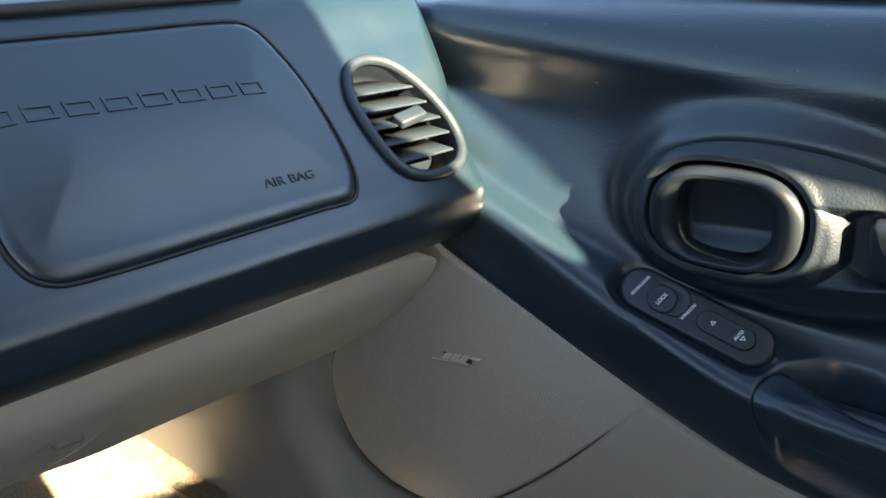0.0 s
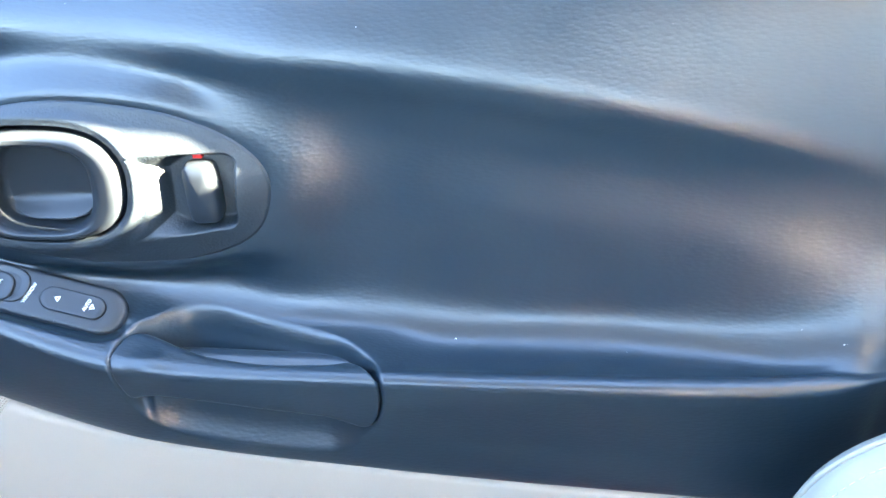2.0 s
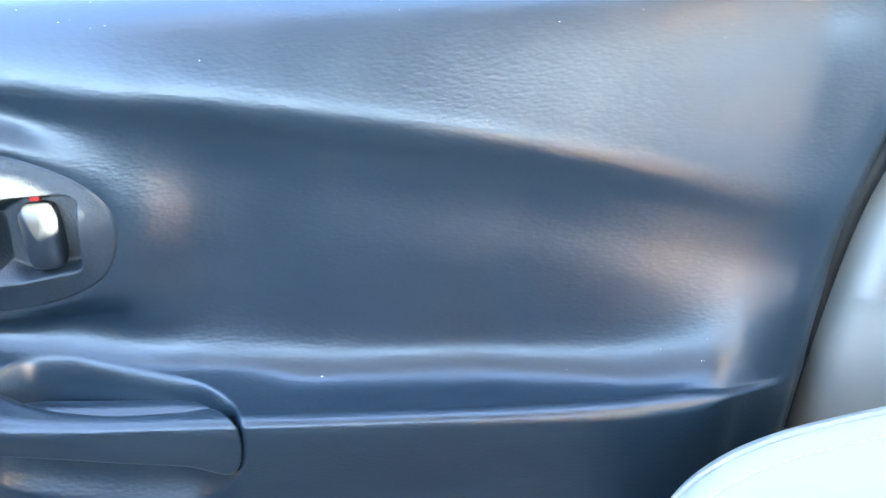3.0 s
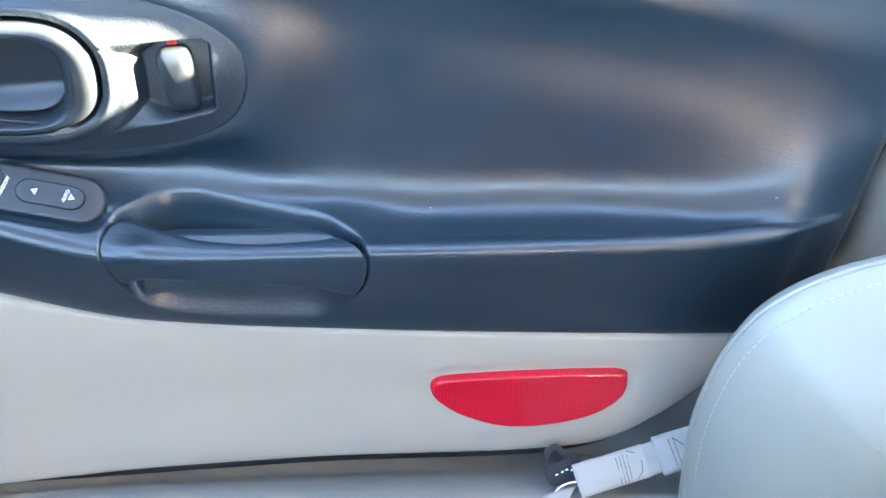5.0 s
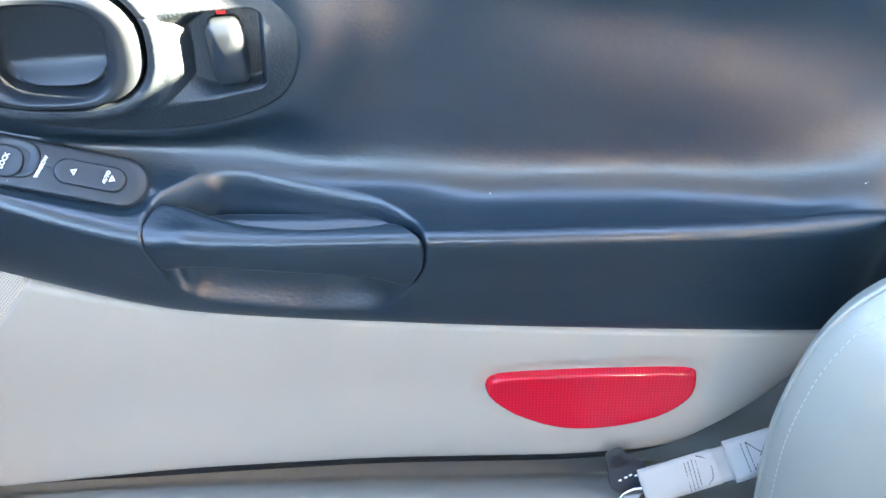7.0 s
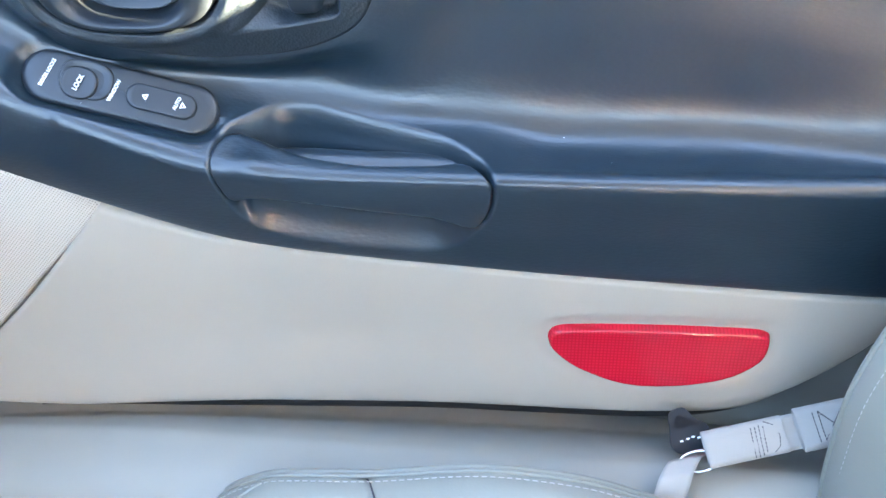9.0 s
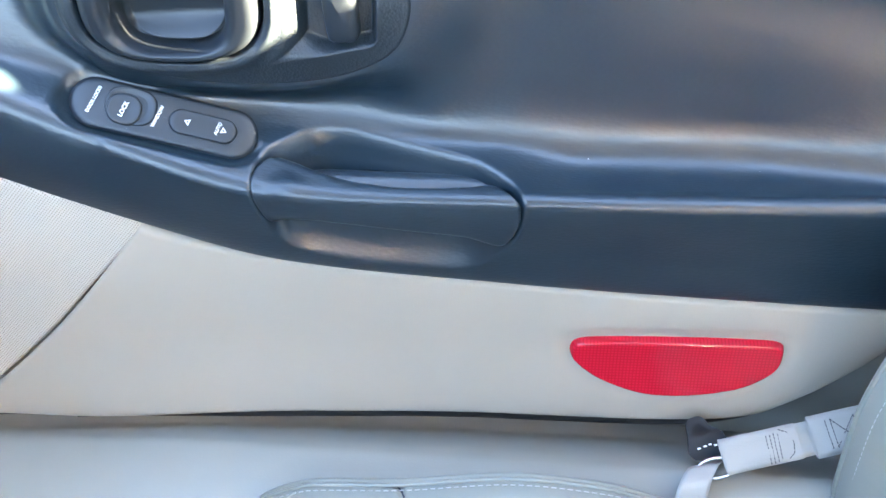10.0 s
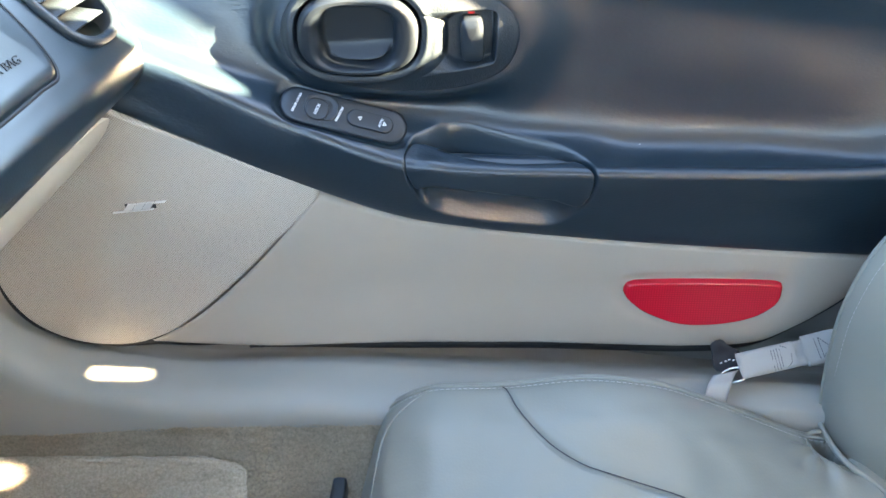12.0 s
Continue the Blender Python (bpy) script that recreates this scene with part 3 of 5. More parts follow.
def ring_handle():
    c = RINGO.mean(0)
    rings = []
    prof = [(0.0, 0.018), (0.0, 0.006), (0.04, 0.0015), (0.14, -0.0012), (0.35, -0.0035), (0.6, -0.0035), (0.82, -0.001), (0.93, 0.002), (1.0, 0.006), (1.03, 0.013), (1.05, 0.019)]
    k = np.linspace(0, len(prof) - 1, 44)
    prof = pchip(np.arange(len(prof)), np.array(prof), k)
    front = plate_front(RINGO, np.maximum(inside(RINGO, BEZEL), 0))
    slope, level = np.polyfit(RINGO[:, 0], front, 1)
    base = 0.9 * slope * RINGO[:, 0] + 0.9 * level + 0.1 * front.mean()
    for f, dy in prof:
        q = RINGO + (RINGI - RINGO) * f
        rings.append(np.stack([q[:, 0], base + dy - 0.002, q[:, 1]], 1))
    v = np.array(rings)
    dish = []
    ci = RINGI.mean(0)
    for f in (0.93, 0.89, 0.84, 0.78, 0.7, 0.6, 0.5, 0.4, 0.3, 0.2, 0.1, 0.01):
        q = ci + (RINGI - ci) * f
        dish.append(np.stack([q[:, 0], 0.9 * slope * q[:, 0] + 0.9 * level + 0.1 * front.mean() + 0.0205 - 0.011 * ease(0.712, 0.694, q[:, 1]), q[:, 1]], 1))
    return grid("release_handle", np.concatenate([v, np.array(dish)]), wrap_v=True, flip=True)


part("release_handle", ring_handle(), SMOOTH, bezel, "black oval door release handle")


def knob():
    t = oval(0, 0, 0.0104, 0.0208, 5.0, count=48)
    prof = [(0.9, 0.016), (1.0, 0.010), (1.0, 0.006), (0.96, 0.002), (0.86, 0.0), (0.5, -0.0012), (0.02, -0.0015)]
    return grid("lock_slide", np.array([np.stack([t[:, 0] * f, np.full(len(t), y), t[:, 1] * f], 1) for f, y in prof]), wrap_v=True, flip=True)


k = part("lock_slide", knob(), SMOOTH, bezel, "black lock slide")
k.matrix_basis = pose(-0.0040, 0.0165, 0.7115, 0, -2, 0)
k = part("lock_mark", box("lock_mark", (0.006, 0.004, 0.003), bevel=0.0005), REDDOT, bezel, "red lock mark")
k.matrix_basis = pose(-0.0045, 0.026, 0.7350)

# ---- switch panel
SWM = Matrix((SWU, SWV, SWN)).transposed().to_4x4()
SWM.translation = Vector((-0.1205, -0.0005, 0.6475))


def raised(name, outline, height, lip=0.002, dish=0.0, sink=0.006):
    """A rounded raised plate on the switch plane, with skirts that go below."""
    c = outline.mean(0)
    rows = [(1.0, -sink), (1.0, height - lip), (1 - 0.4 * lip / 0.015, height - lip * 0.3), (1 - 1.0 * lip / 0.015, height)]
    rows += [(f, height - dish * (1 - f ** 2)) for f in (0.8, 0.6, 0.4, 0.2, 0.02)]
    v = np.array([np.column_stack([c + (outline - c) * f, np.full(len(outline), h)]) for f, h in rows])
    return grid(name, v, wrap_v=True, flip=True)


sw = part("switch_panel", raised("switch_panel", stadium(0.118, 0.0325), 0.0035), SMOOTH, door, "black switch panel for lock and window")
sw.matrix_basis = SWM


def on_switch(name, me, mat, x, y, z, turn=0, parent=sw, label=""):
    o = part(name, me, mat, parent, label)
    o.matrix_basis = pose(x, y, z, 0, 0, turn)
    return o


on_switch("lock_surround", raised("lock_surround", oval(0, 0, 0.0158, 0.0122, 2.6, count=64), 0.0013, 0.001, 0.0022), SMOOTH, -0.0215, 0.0022, 0.0035)
on_switch("lock_button", raised("lock_button", oval(0, 0, 0.0105, 0.0100, 2.4, count=64), 0.0024, 0.0012, 0.0006), SMOOTH, -0.0250, -0.001, 0.0035, label="round lock button")
on_switch("window_rocker", raised("window_rocker", stadium(0.043, 0.0160), 0.0022, 0.0012, 0.0004), SMOOTH, 0.0240, -0.0002, 0.0035, label="oval window rocker")
on_switch("lettering", lettering("DOOR LOCKS", 0.0029, bold=0.00008), WHITE, -0.0440, 0.0010, 0.0040, 76)
on_switch("lettering", lettering("LOCK", 0.0039, bold=0.00009), WHITE, -0.0250, -0.0015, 0.0067, 76)
on_switch("lettering", lettering("WINDOW", 0.0032, bold=0.00008), WHITE, -0.0045, -0.0005, 0.0040, 76)
on_switch("lettering", lettering("AUTO", 0.0031, bold=0.00008), WHITE, 0.0335, 0.0002, 0.0063, 76)


def arrow(solid):
    bm = bmesh.new()
    o = [bm.verts.new(p) for p in ((-0.0023, -0.0015, 0), (0.0023, -0.0015, 0), (0, 0.0020, 0))]
    if solid:
        bm.faces.new(o)
    else:
        i = [bm.verts.new(p) for p in ((-0.0009, -0.0008, 0), (0.0009, -0.0008, 0), (0, 0.0008, 0))]
        for a in range(3):
            c = (a + 1) % 3
            bm.faces.new((o[a], o[c], i[c], i[a]))
    me = bpy.data.meshes.new("arrow")
    bm.to_mesh(me)
    bm.free()
    return me


on_switch("arrow_mark", arrow(False), WHITE, 0.0140, 0.000, 0.00612, 76)
on_switch("arrow_mark", arrow(False), WHITE, 0.0372, -0.0005, 0.00612, 76 + 180)

# ---- red reflector



def lens_place(p, d):
    z = p[:, 1]
    for _ in range(4):
        z = p[:, 1] + 1.25 * lean_in(p[:, 0], z)
    y = LOWFACE(p[:, 0]) - lean_in(p[:, 0], z) - 0.0045 - 0.0040 * np.sqrt(np.clip(1 - (1 - np.clip(d / 0.0038, 0, 1)) ** 2, 0, 1)) + 0.003 * np.clip(1 - d / 0.0015, 0, 1)
    return np.stack([p[:, 0], y, z], 1)


part("reflector", patch("reflector", REFO, 40, lens_place, power=0.6), RED, door, "red plastic reflector with a fine grid")
# window seal along the top of the door
seal_x = np.linspace(-0.42, 0.56, 60)
for name, dy, dz, r in (("window_seal", 0.012, 0.006, 0.006), ("window_seal", 0.024, 0.010, 0.004)):
    pts = [(x, WALL[-1](min(x, 0.46))[0] + dy - 0.008, WALL[-1](min(x, 0.46))[1] + dz - 0.004) for x in seal_x]
    part(name, tube(name, pts, r, 10), RUBBER, door, "black rubber window seal")
pts = np.array([(REAR(z) + 0.0235, 0.060, z) for z in np.linspace(0.36, 0.86, 40)])
weather = part("weatherstrip", tube("weatherstrip", pts, 0.0070, 12, up=(0, 1, 0)), RUBBER)
tagged(weather, "black rubber weatherstrip behind the car door edge", "weatherstrip")

# small scuff on the armrest and dust on the pad
bm = bmesh.new()
bmesh.ops.create_icosphere(bm, subdivisions=2, radius=1.0)
for vv in bm.verts:
    vv.co *= 1 + 0.3 * math.sin(7 * vv.co.x + 5 * vv.co.z)
    vv.co = Vector((vv.co.x * 0.0007 + vv.co.z * 0.0006, vv.co.y * 0.0004, vv.co.z * 0.0018))
me = bpy.data.meshes.new("scuff")
bm.to_mesh(me)
bm.free()
sc_x = -0.130
sc = part("scuff", me, DARK, door, "dark scuff in the vinyl")
sc.matrix_basis = pose(sc_x, -0.0270, 0.6385, 35, 0, 0)


def dust():
    """Tiny pale specks lying on the pad and the armrest shelf."""
    rng = np.random.RandomState(12)
    vs, fs = [], []
    for _ in range(150):
        x = rng.uniform(-0.25, 0.42)
        s, way = section_way(x, 260)
        i = int(rng.choice(np.concatenate([np.flatnonzero((way > 0.012) & (way < 0.05)), np.flatnonzero((s[:, 1] > 0.80) & (s[:, 0] < 0.08)), np.flatnonzero((s[:, 1] > 0.80) & (s[:, 0] < 0.08))])))
        if i > 257:
            continue
        y, z = s[i]
        t = s[i + 1] - s[i - 1]
        n = np.array((0, -t[1], t[0])) / np.linalg.norm(t)
        if inside(np.array([[x, way[i]]]), POCKET)[0] > -0.012 or inside(np.array([[x, z]]), BEZEL)[0] > -0.03:
            continue
        r = rng.uniform(0.00015, 0.00045)
        c = np.array((x, y, z)) + n * 0.0001
        k = len(vs)
        vs += [c + r * rng.normal(0, 0.7, 3) for _ in range(4)]
        fs += [(k, k + 1, k + 2), (k, k + 2, k + 3), (k, k + 3, k + 1), (k + 1, k + 3, k + 2)]
    return mesh_of("dust_specks", vs, fs, False)


tagged(part("dust_specks", dust(), WHITE), "pale dust specks lying on the black vinyl", "dust", kind="stuff")

# ---------------------------------------------------------------- sill and front pillar trim
SILLPATH = np.array([(0.80, 0.368), (0.45, 0.370), (0.20, 0.378), (0.0, 0.384), (-0.15, 0.390), (-0.28, 0.393), (-0.36, 0.405), (-0.415, 0.425), (-0.452, 0.458),
                     (-0.472, 0.505), (-0.478, 0.555), (-0.470, 0.62), (-0.455, 0.69), (-0.445, 0.78), (-0.44, 0.86)])
SILLSEC = curve([(0.0, 0.050, -0.058), (0.14, 0.008, -0.0430), (0.22, -0.012, -0.0275), (0.30, -0.032, -0.0125), (0.37, -0.048, -0.003), (0.45, -0.060, 0.001), (0.62, -0.089, -0.001), (0.76, -0.106, -0.007), (0.86, -0.115, -0.017),
                 (0.93, -0.120, -0.036), (1.0, -0.125, -0.070)])


def sill_trim():
    k = np.arange(len(SILLPATH))
    path = pchip(k, SILLPATH, np.linspace(0, len(k) - 1, 130))
    t = np.gradient(path, axis=0)
    t /= np.linalg.norm(t, axis=1)[:, None]
    e = np.stack([-t[:, 1], t[:, 0]], 1) * -1
    sec = SILLSEC(np.linspace(0, 1, 60))
    v = np.empty((len(path), 61, 3))
    for i, (p, d) in enumerate(zip(path, e)):
        shift = 0.2 * (min(p[0], -0.146) + 0.146) * 0.22
        pillar = ease(-0.36, -0.47, p[0])
        q = p[None] + d[None] * sec[:, 1:2]
        v[i, :60, 0], v[i, :60, 2], v[i, :60, 1] = q[:, 0], q[:, 1], sec[:, 0] + shift
        inner = ease(0.12, 0.24, p[0]) * np.clip((-0.06 - sec[:, 0]) / 0.06, 0, 1)
        v[i, :60, 1] -= 0.045 * inner
        v[i, :60, 2] -= 0.034 * inner + 0.12 * ease(0.22, 0.29, p[0]) * ease(-0.088, -0.101, v[i, :60, 1])
        under = float(ease(0.12, 0.22, p[0]))
        far = p - d * (0.09 + 0.32 * pillar) * (1 - 0.75 * under)
        v[i, 60] = (far[0], v[i, 59, 1] - 0.004 - 0.22 * under, min(far[1], v[i, 59, 2] - 0.006))
    return grid("door_sill", v, flip=False)


sill = part("door_sill", sill_trim(), GREY2)
tagged(sill, "grey plastic sill and front pillar trim below the door", "door sill")

# ---------------------------------------------------------------- floor, carpet and mat
FLOORSEC = curve([(0.0, -0.112, 0.368), (0.10, -0.126, 0.356), (0.25, -0.149, 0.338), (0.45, -0.185, 0.300), (0.62, -0.225, 0.250), (0.76, -0.275, 0.214), (0.88, -0.36, 0.196), (1.0, -0.95, 0.190)])


def carpet_point(x, s):
    yz = FLOORSEC(s)
    shift = 0.2 * (np.minimum(x, -0.146) + 0.146) * 0.20
    toe = np.clip(-0.62 - x, 0, 1)
    return np.stack([x + 0 * s, yz[:, 0] + shift, yz[:, 1] + toe * 0.9 * ease(0.3, 0.8, s) - 0.10 * ease(0.03, 0.12, x) * ease(0.0, 0.2, s) - 0.10 * ease(0.08, 0.16, x)], -1)


def carpet():
    s = np.linspace(0, 1, 110) ** 1.2
    v = np.array([carpet_point(x, s) for x in np.linspace(-0.98, 0.9, 120)])
    r = np.random.RandomState(3)
    v += r.normal(0, 0.0007, v.shape)
    return grid("floor", v, flip=True)


floor = part("floor", carpet(), CARPET)
tagged(floor, "worn grey cut-pile carpet of the footwell", "carpet", kind="structure")


def tufts(name, spots, lift, height, r, seed):
    """Short leaning fibres set on the carpet at (x, section place) spots, in one mesh."""
    rng = np.random.RandomState(seed)
    base = np.concatenate([carpet_point(np.array([x]), np.array([c])) for x, c in spots]) + np.array((0, -0.7, 0.7)) * lift
    n = len(base)
    axis = np.array((0, -0.6, 0.8)) + rng.normal(0, 0.45, (n, 3))
    axis *= (height * rng.uniform(0.6, 1.2, n) / np.linalg.norm(axis, axis=1))[:, None]
    ang = rng.uniform(0, 6.28, n)
    v = np.empty((n, 4, 3))
    for k in range(3):
        a = ang + k * 2.094
        v[:, k] = base + r * np.stack([np.cos(a), 0.8 * np.sin(a), 0.6 * np.sin(a)], 1) - axis * 0.2
    v[:, 3] = base + axis
    faces = [(4 * i + a, 4 * i + b, 4 * i + 3) for i in range(n) for a, b in ((0, 1), (1, 2), (2, 0))]
    return mesh_of(name, v, faces, False)


rng = np.random.RandomState(8)
spots = np.stack([rng.uniform(-0.80, 0.02, 42000), rng.uniform(0.004, 0.62, 42000)], 1)
fl = part("carpet_pile", tufts("carpet_pile", spots, 0.0, 0.0036, 0.0007, 4), CARPET)
tagged(fl, "worn grey-brown cut pile standing on the carpet", "carpet pile", kind="stuff")


MAT_OUT = [(-0.255, 0.215), (-0.232, 0.245), (-0.225, 0.31), (-0.222, 0.60), (-0.222, 0.82), (-0.28, 0.86), (-0.60, 0.86), (-0.93, 0.84), (-0.955, 0.60), (-0.955, 0.27), (-0.92, 0.205), (-0.60, 0.198), (-0.30, 0.202)]


def floor_mat():
    """Mat on the carpet, with a rounded rear corner and a bound edge."""
    out = loop(MAT_OUT, 208)
    r = np.random.RandomState(5)

    def put(p, d):
        q = np.concatenate([carpet_point(a, np.array([b])) for a, b in p])
        lift = 0.011 * np.sqrt(np.clip(1 - (1 - np.clip(d / 0.02, 0, 1)) ** 2, 0, 1))
        q[:, 1] -= lift * 0.75
        q[:, 2] += lift * 0.75
        return q + r.normal(0, 0.0005, q.shape)
    return patch("floor_mat", out, 50, put, flip=True, power=0.6)


mat_ob = part("floor_mat", floor_mat(), MAT)
out = loop(MAT_OUT, 208)
spots = np.stack([rng.uniform(-0.79, -0.225, 30000), rng.uniform(0.20, 0.62, 30000)], 1)
spots = spots[inside(spots, out) > 0.010]
mp = part("fleece", tufts("fleece", spots, 0.0115, 0.0028, 0.0007, 6), MAT, mat_ob, "light grey pile")
tagged(mp, kind="stuff")
tagged(mat_ob, "light grey carpet floor mat with a bound edge", "floor mat")

# ---------------------------------------------------------------- dashboard
DASHSEC = curve([(0.0, -1.00, 0.905), (0.12, -0.61, 0.925), (0.22, -0.46, 0.915), (0.28, -0.400, 0.902), (0.33, -0.376, 0.886), (0.42, -0.350, 0.852), (0.52, -0.322, 0.812), (0.60, -0.297, 0.777),
                 (0.66, -0.281, 0.757), (0.72, -0.273, 0.742), (0.78, -0.274, 0.727), (0.84, -0.284, 0.713), (0.90, -0.300, 0.704), (1.0, -0.345, 0.698)])
DASHEND = curve([(0.60, -0.067), (0.690, -0.054), (0.703, -0.046), (0.720, -0.031), (0.738, -0.029), (0.775, -0.023), (0.802, -0.013), (0.818, -0.004), (0.842, 0.005), (0.868, 0.013), (0.90, 0.022), (0.93, 0.030)])


def dash_rise(y):
    return -0.085 * (y + 0.16)


def dash_point(y, s):
    """Points of the dashboard's face at depth y and section place s."""
    q = DASHSEC(s)
    d = np.clip(DASHEND(q[:, 1]) - y, 0, 0.020)
    back = 0.020 * (1 - np.sqrt(np.clip(1 - (1 - d / 0.020) ** 2, 0, 1)))
    return np.stack([q[:, 0] - back, y, q[:, 1] + dash_rise(np.minimum(y, -0.06)) - 0.25 * back], -1)


def place_on(z, lo=0.30, hi=0.84):
    """Section place of a height on the face."""
    s = np.linspace(lo, hi, 300)
    return np.interp(z, DASHSEC(s)[::-1, 1], s[::-1])


dash = thing("dashboard", "black vinyl dashboard with an airbag cover and air vent", "dashboard")
VENT = loop([(-0.1100, 0.826), (-0.0980, 0.8365), (-0.0780, 0.8375), (-0.0580, 0.829), (-0.0420, 0.808), (-0.0355, 0.782), (-0.0420, 0.764), (-0.0600, 0.7555), (-0.0900, 0.758), (-0.1060, 0.768), (-0.1130, 0.788), (-0.1145, 0.811)], 144)


def dash_body():
    s = np.concatenate([np.linspace(0, 0.28, 30, endpoint=False), np.linspace(0.28, 0.90, 190), np.linspace(0.91, 1, 12)])
    q = np.concatenate([np.linspace(0, 0.14, 70, endpoint=False), np.linspace(0.14, 1, 90)])
    rows = []
    side = None
    for f in q:
        y = DASHEND(DASHSEC(s)[:, 1]) - f * 1.0
        p = dash_point(y, s)
        rows.append(p)
    v = np.array(rows)
    cap = v[:1].copy()
    cap[..., 0] = np.minimum(cap[..., 0], cap[..., 0]) - 0.25
    v = np.concatenate([cap, v])
    flat = v.reshape(-1, 3)
    d = inside(np.stack([flat[:, 1], flat[:, 2]], 1), VENT)
    face = (np.arange(len(flat)) // v.shape[1] > 0) & (np.tile((s > 0.28) & (s < 0.86), len(v)))
    flat[:, 0] -= np.where(face, 0.05 * ease(-0.001, 0.004, d), 0)
    flat[:, 2] -= np.where(face, 0.02 * ease(-0.001, 0.004, d), 0)
    return grid("dash_body", v, flip=True)


part("dash_body", dash_body(), DASH, dash)


def on_face(p, proud):
    """Face points for (depth, height) pairs, moved out by proud along the slope of the face."""
    z0 = p[:, 1] - dash_rise(np.minimum(p[:, 0], -0.06))
    s = place_on(z0)
    a, b = dash_point(p[:, 0], s), dash_point(p[:, 0], s + 0.01)
    t = b - a
    n = np.stack([-t[:, 2], 0 * t[:, 0], t[:, 0]], 1)
    n /= np.linalg.norm(n, axis=1)[:, None]
    return a + n * np.asarray(proud).reshape(-1, 1)


BAG = loop([(-0.1430, 0.785), (-0.1430, 0.83), (-0.1520, 0.864), (-0.1640, 0.879), (-0.1880, 0.8840), (-0.2580, 0.890), (-0.3380, 0.897), (-0.3660, 0.894), (-0.3750, 0.88), (-0.3740, 0.83), (-0.3740, 0.797), (-0.3620, 0.781),
            (-0.3280, 0.7755), (-0.2580, 0.7700), (-0.1880, 0.7645), (-0.1570, 0.7635)], 192)


def bag_place(p, d):
    return on_face(p, -0.004 + 0.0085 * np.sqrt(np.clip(1 - (1 - np.clip(d / 0.009, 0, 1)) ** 2, 0, 1)) + 0.006 * ease(0, 0.06, d))


cover = part("airbag_cover", patch("airbag_cover", BAG, 60, bag_place, flip=True, power=0.7), DASH, dash, "smooth black airbag cover")
gap = on_face(BAG, np.full(len(BAG), 0.0005))
part("cover_gap", tube("cover_gap", gap, 0.0013, 8, closed=True, up=(1, 0, 0)), DARK, dash, "dark gap round the airbag cover")


def word_on_cover(text, size, y0, z0, y1, z1, proud):
    """A word laid over the curved cover, running from (y0, z0) to (y1, z1)."""
    me = lettering(text, size, 0.0003)
    co = np.array([v.co[:] for v in me.vertices])
    a, b = np.array((y0, z0)), np.array((y1, z1))
    u = (b - a) / np.linalg.norm(b - a)
    w = np.array((0.0, 1.0))
    p = (a + b) / 2 + co[:, :1] * u + co[:, 1:2] * w * 0.68
    d = np.maximum(inside(p, BAG), 0)
    q = bag_place(p, d)
    n = np.array((0.82, 0, 0.57))
    q += n * (proud + co[:, 2:3])
    me.vertices.foreach_set("co", q.reshape(-1))
    me.update()
    return me


part("lettering", word_on_cover("AIR BAG", 0.0104, -0.219, 0.7866, -0.181, 0.7822, 0.0004), RUBBER, cover, "embossed black lettering")


def emblem(y0, y1):
    """One plain raised bar frame of the maker's emblem."""
    zc = 0.8368 - 0.117 * ((y0 + y1) / 2 + 0.18)
    w, h, t = abs(y1 - y0), 0.0085, 0.0018
    quads = [(-w / 2, w / 2, h / 2 - t, h / 2), (-w / 2, w / 2, -h / 2, -h / 2 + t), (-w / 2, -w / 2 + t, -h / 2, h / 2), (w / 2 - t, w / 2, -h / 2, h / 2)]
    vs, fs = [], []
    for x0, x1, b0, b1 in quads:
        p = np.array([((y0 + y1) / 2 + x, zc + b - 0.117 * x) for b in (b0, b1) for x in np.linspace(x0, x1, 6)])
        d = np.maximum(inside(p, BAG), 0)
        lo = bag_place(p, d) + np.array((0.82, 0, 0.57)) * -0.001
        hi = bag_place(p, d) + np.array((0.82, 0, 0.57)) * 0.0009
        k = len(vs)
        vs += [*lo, *hi]
        for i in range(5):
            for f in ((12, 13, 19, 18), (0, 6, 7, 1), (0, 1, 13, 12), (6, 18, 19, 7)):
                fs.append(tuple(k + j + i for j in f))
        fs += [(k, k + 12, k + 18, k + 6), (k + 5, k + 11, k + 23, k + 17)]
    return mesh_of("emblem_bar", vs, fs, False)


ey = np.linspace(-0.181, -0.359, 9)
for a, b in zip(ey[:-1], ey[1:]):
    part("emblem_bar", emblem(a - 0.0025, b + 0.0025), DASH, cover, "raised plain emblem bar")

# black strip in the gap between the dashboard's end and the door
end_z = np.linspace(0.700, 0.915, 50)
end_pts = dash_point(DASHEND(end_z), place_on(end_z, 0.20, 0.92)) + np.array((-0.030, 0.006, 0.0))
part("end_strip", tube("end_strip", end_pts, 0.0065, 10, up=(0, 1, 0)), RUBBER, dash, "black strip in the gap beside the door")

# top edge of the dashboard pad above the cover
pts = np.array([on_face(np.array([[y, 0.897 + dash_rise(y)]]), np.array([0.002]))[0] for y in np.linspace(-0.15, -0.95, 40)])
part("pad_seam", tube("pad_seam", pts, 0.004, 10), DARK, dash, "dark seam below the upper dash pad")

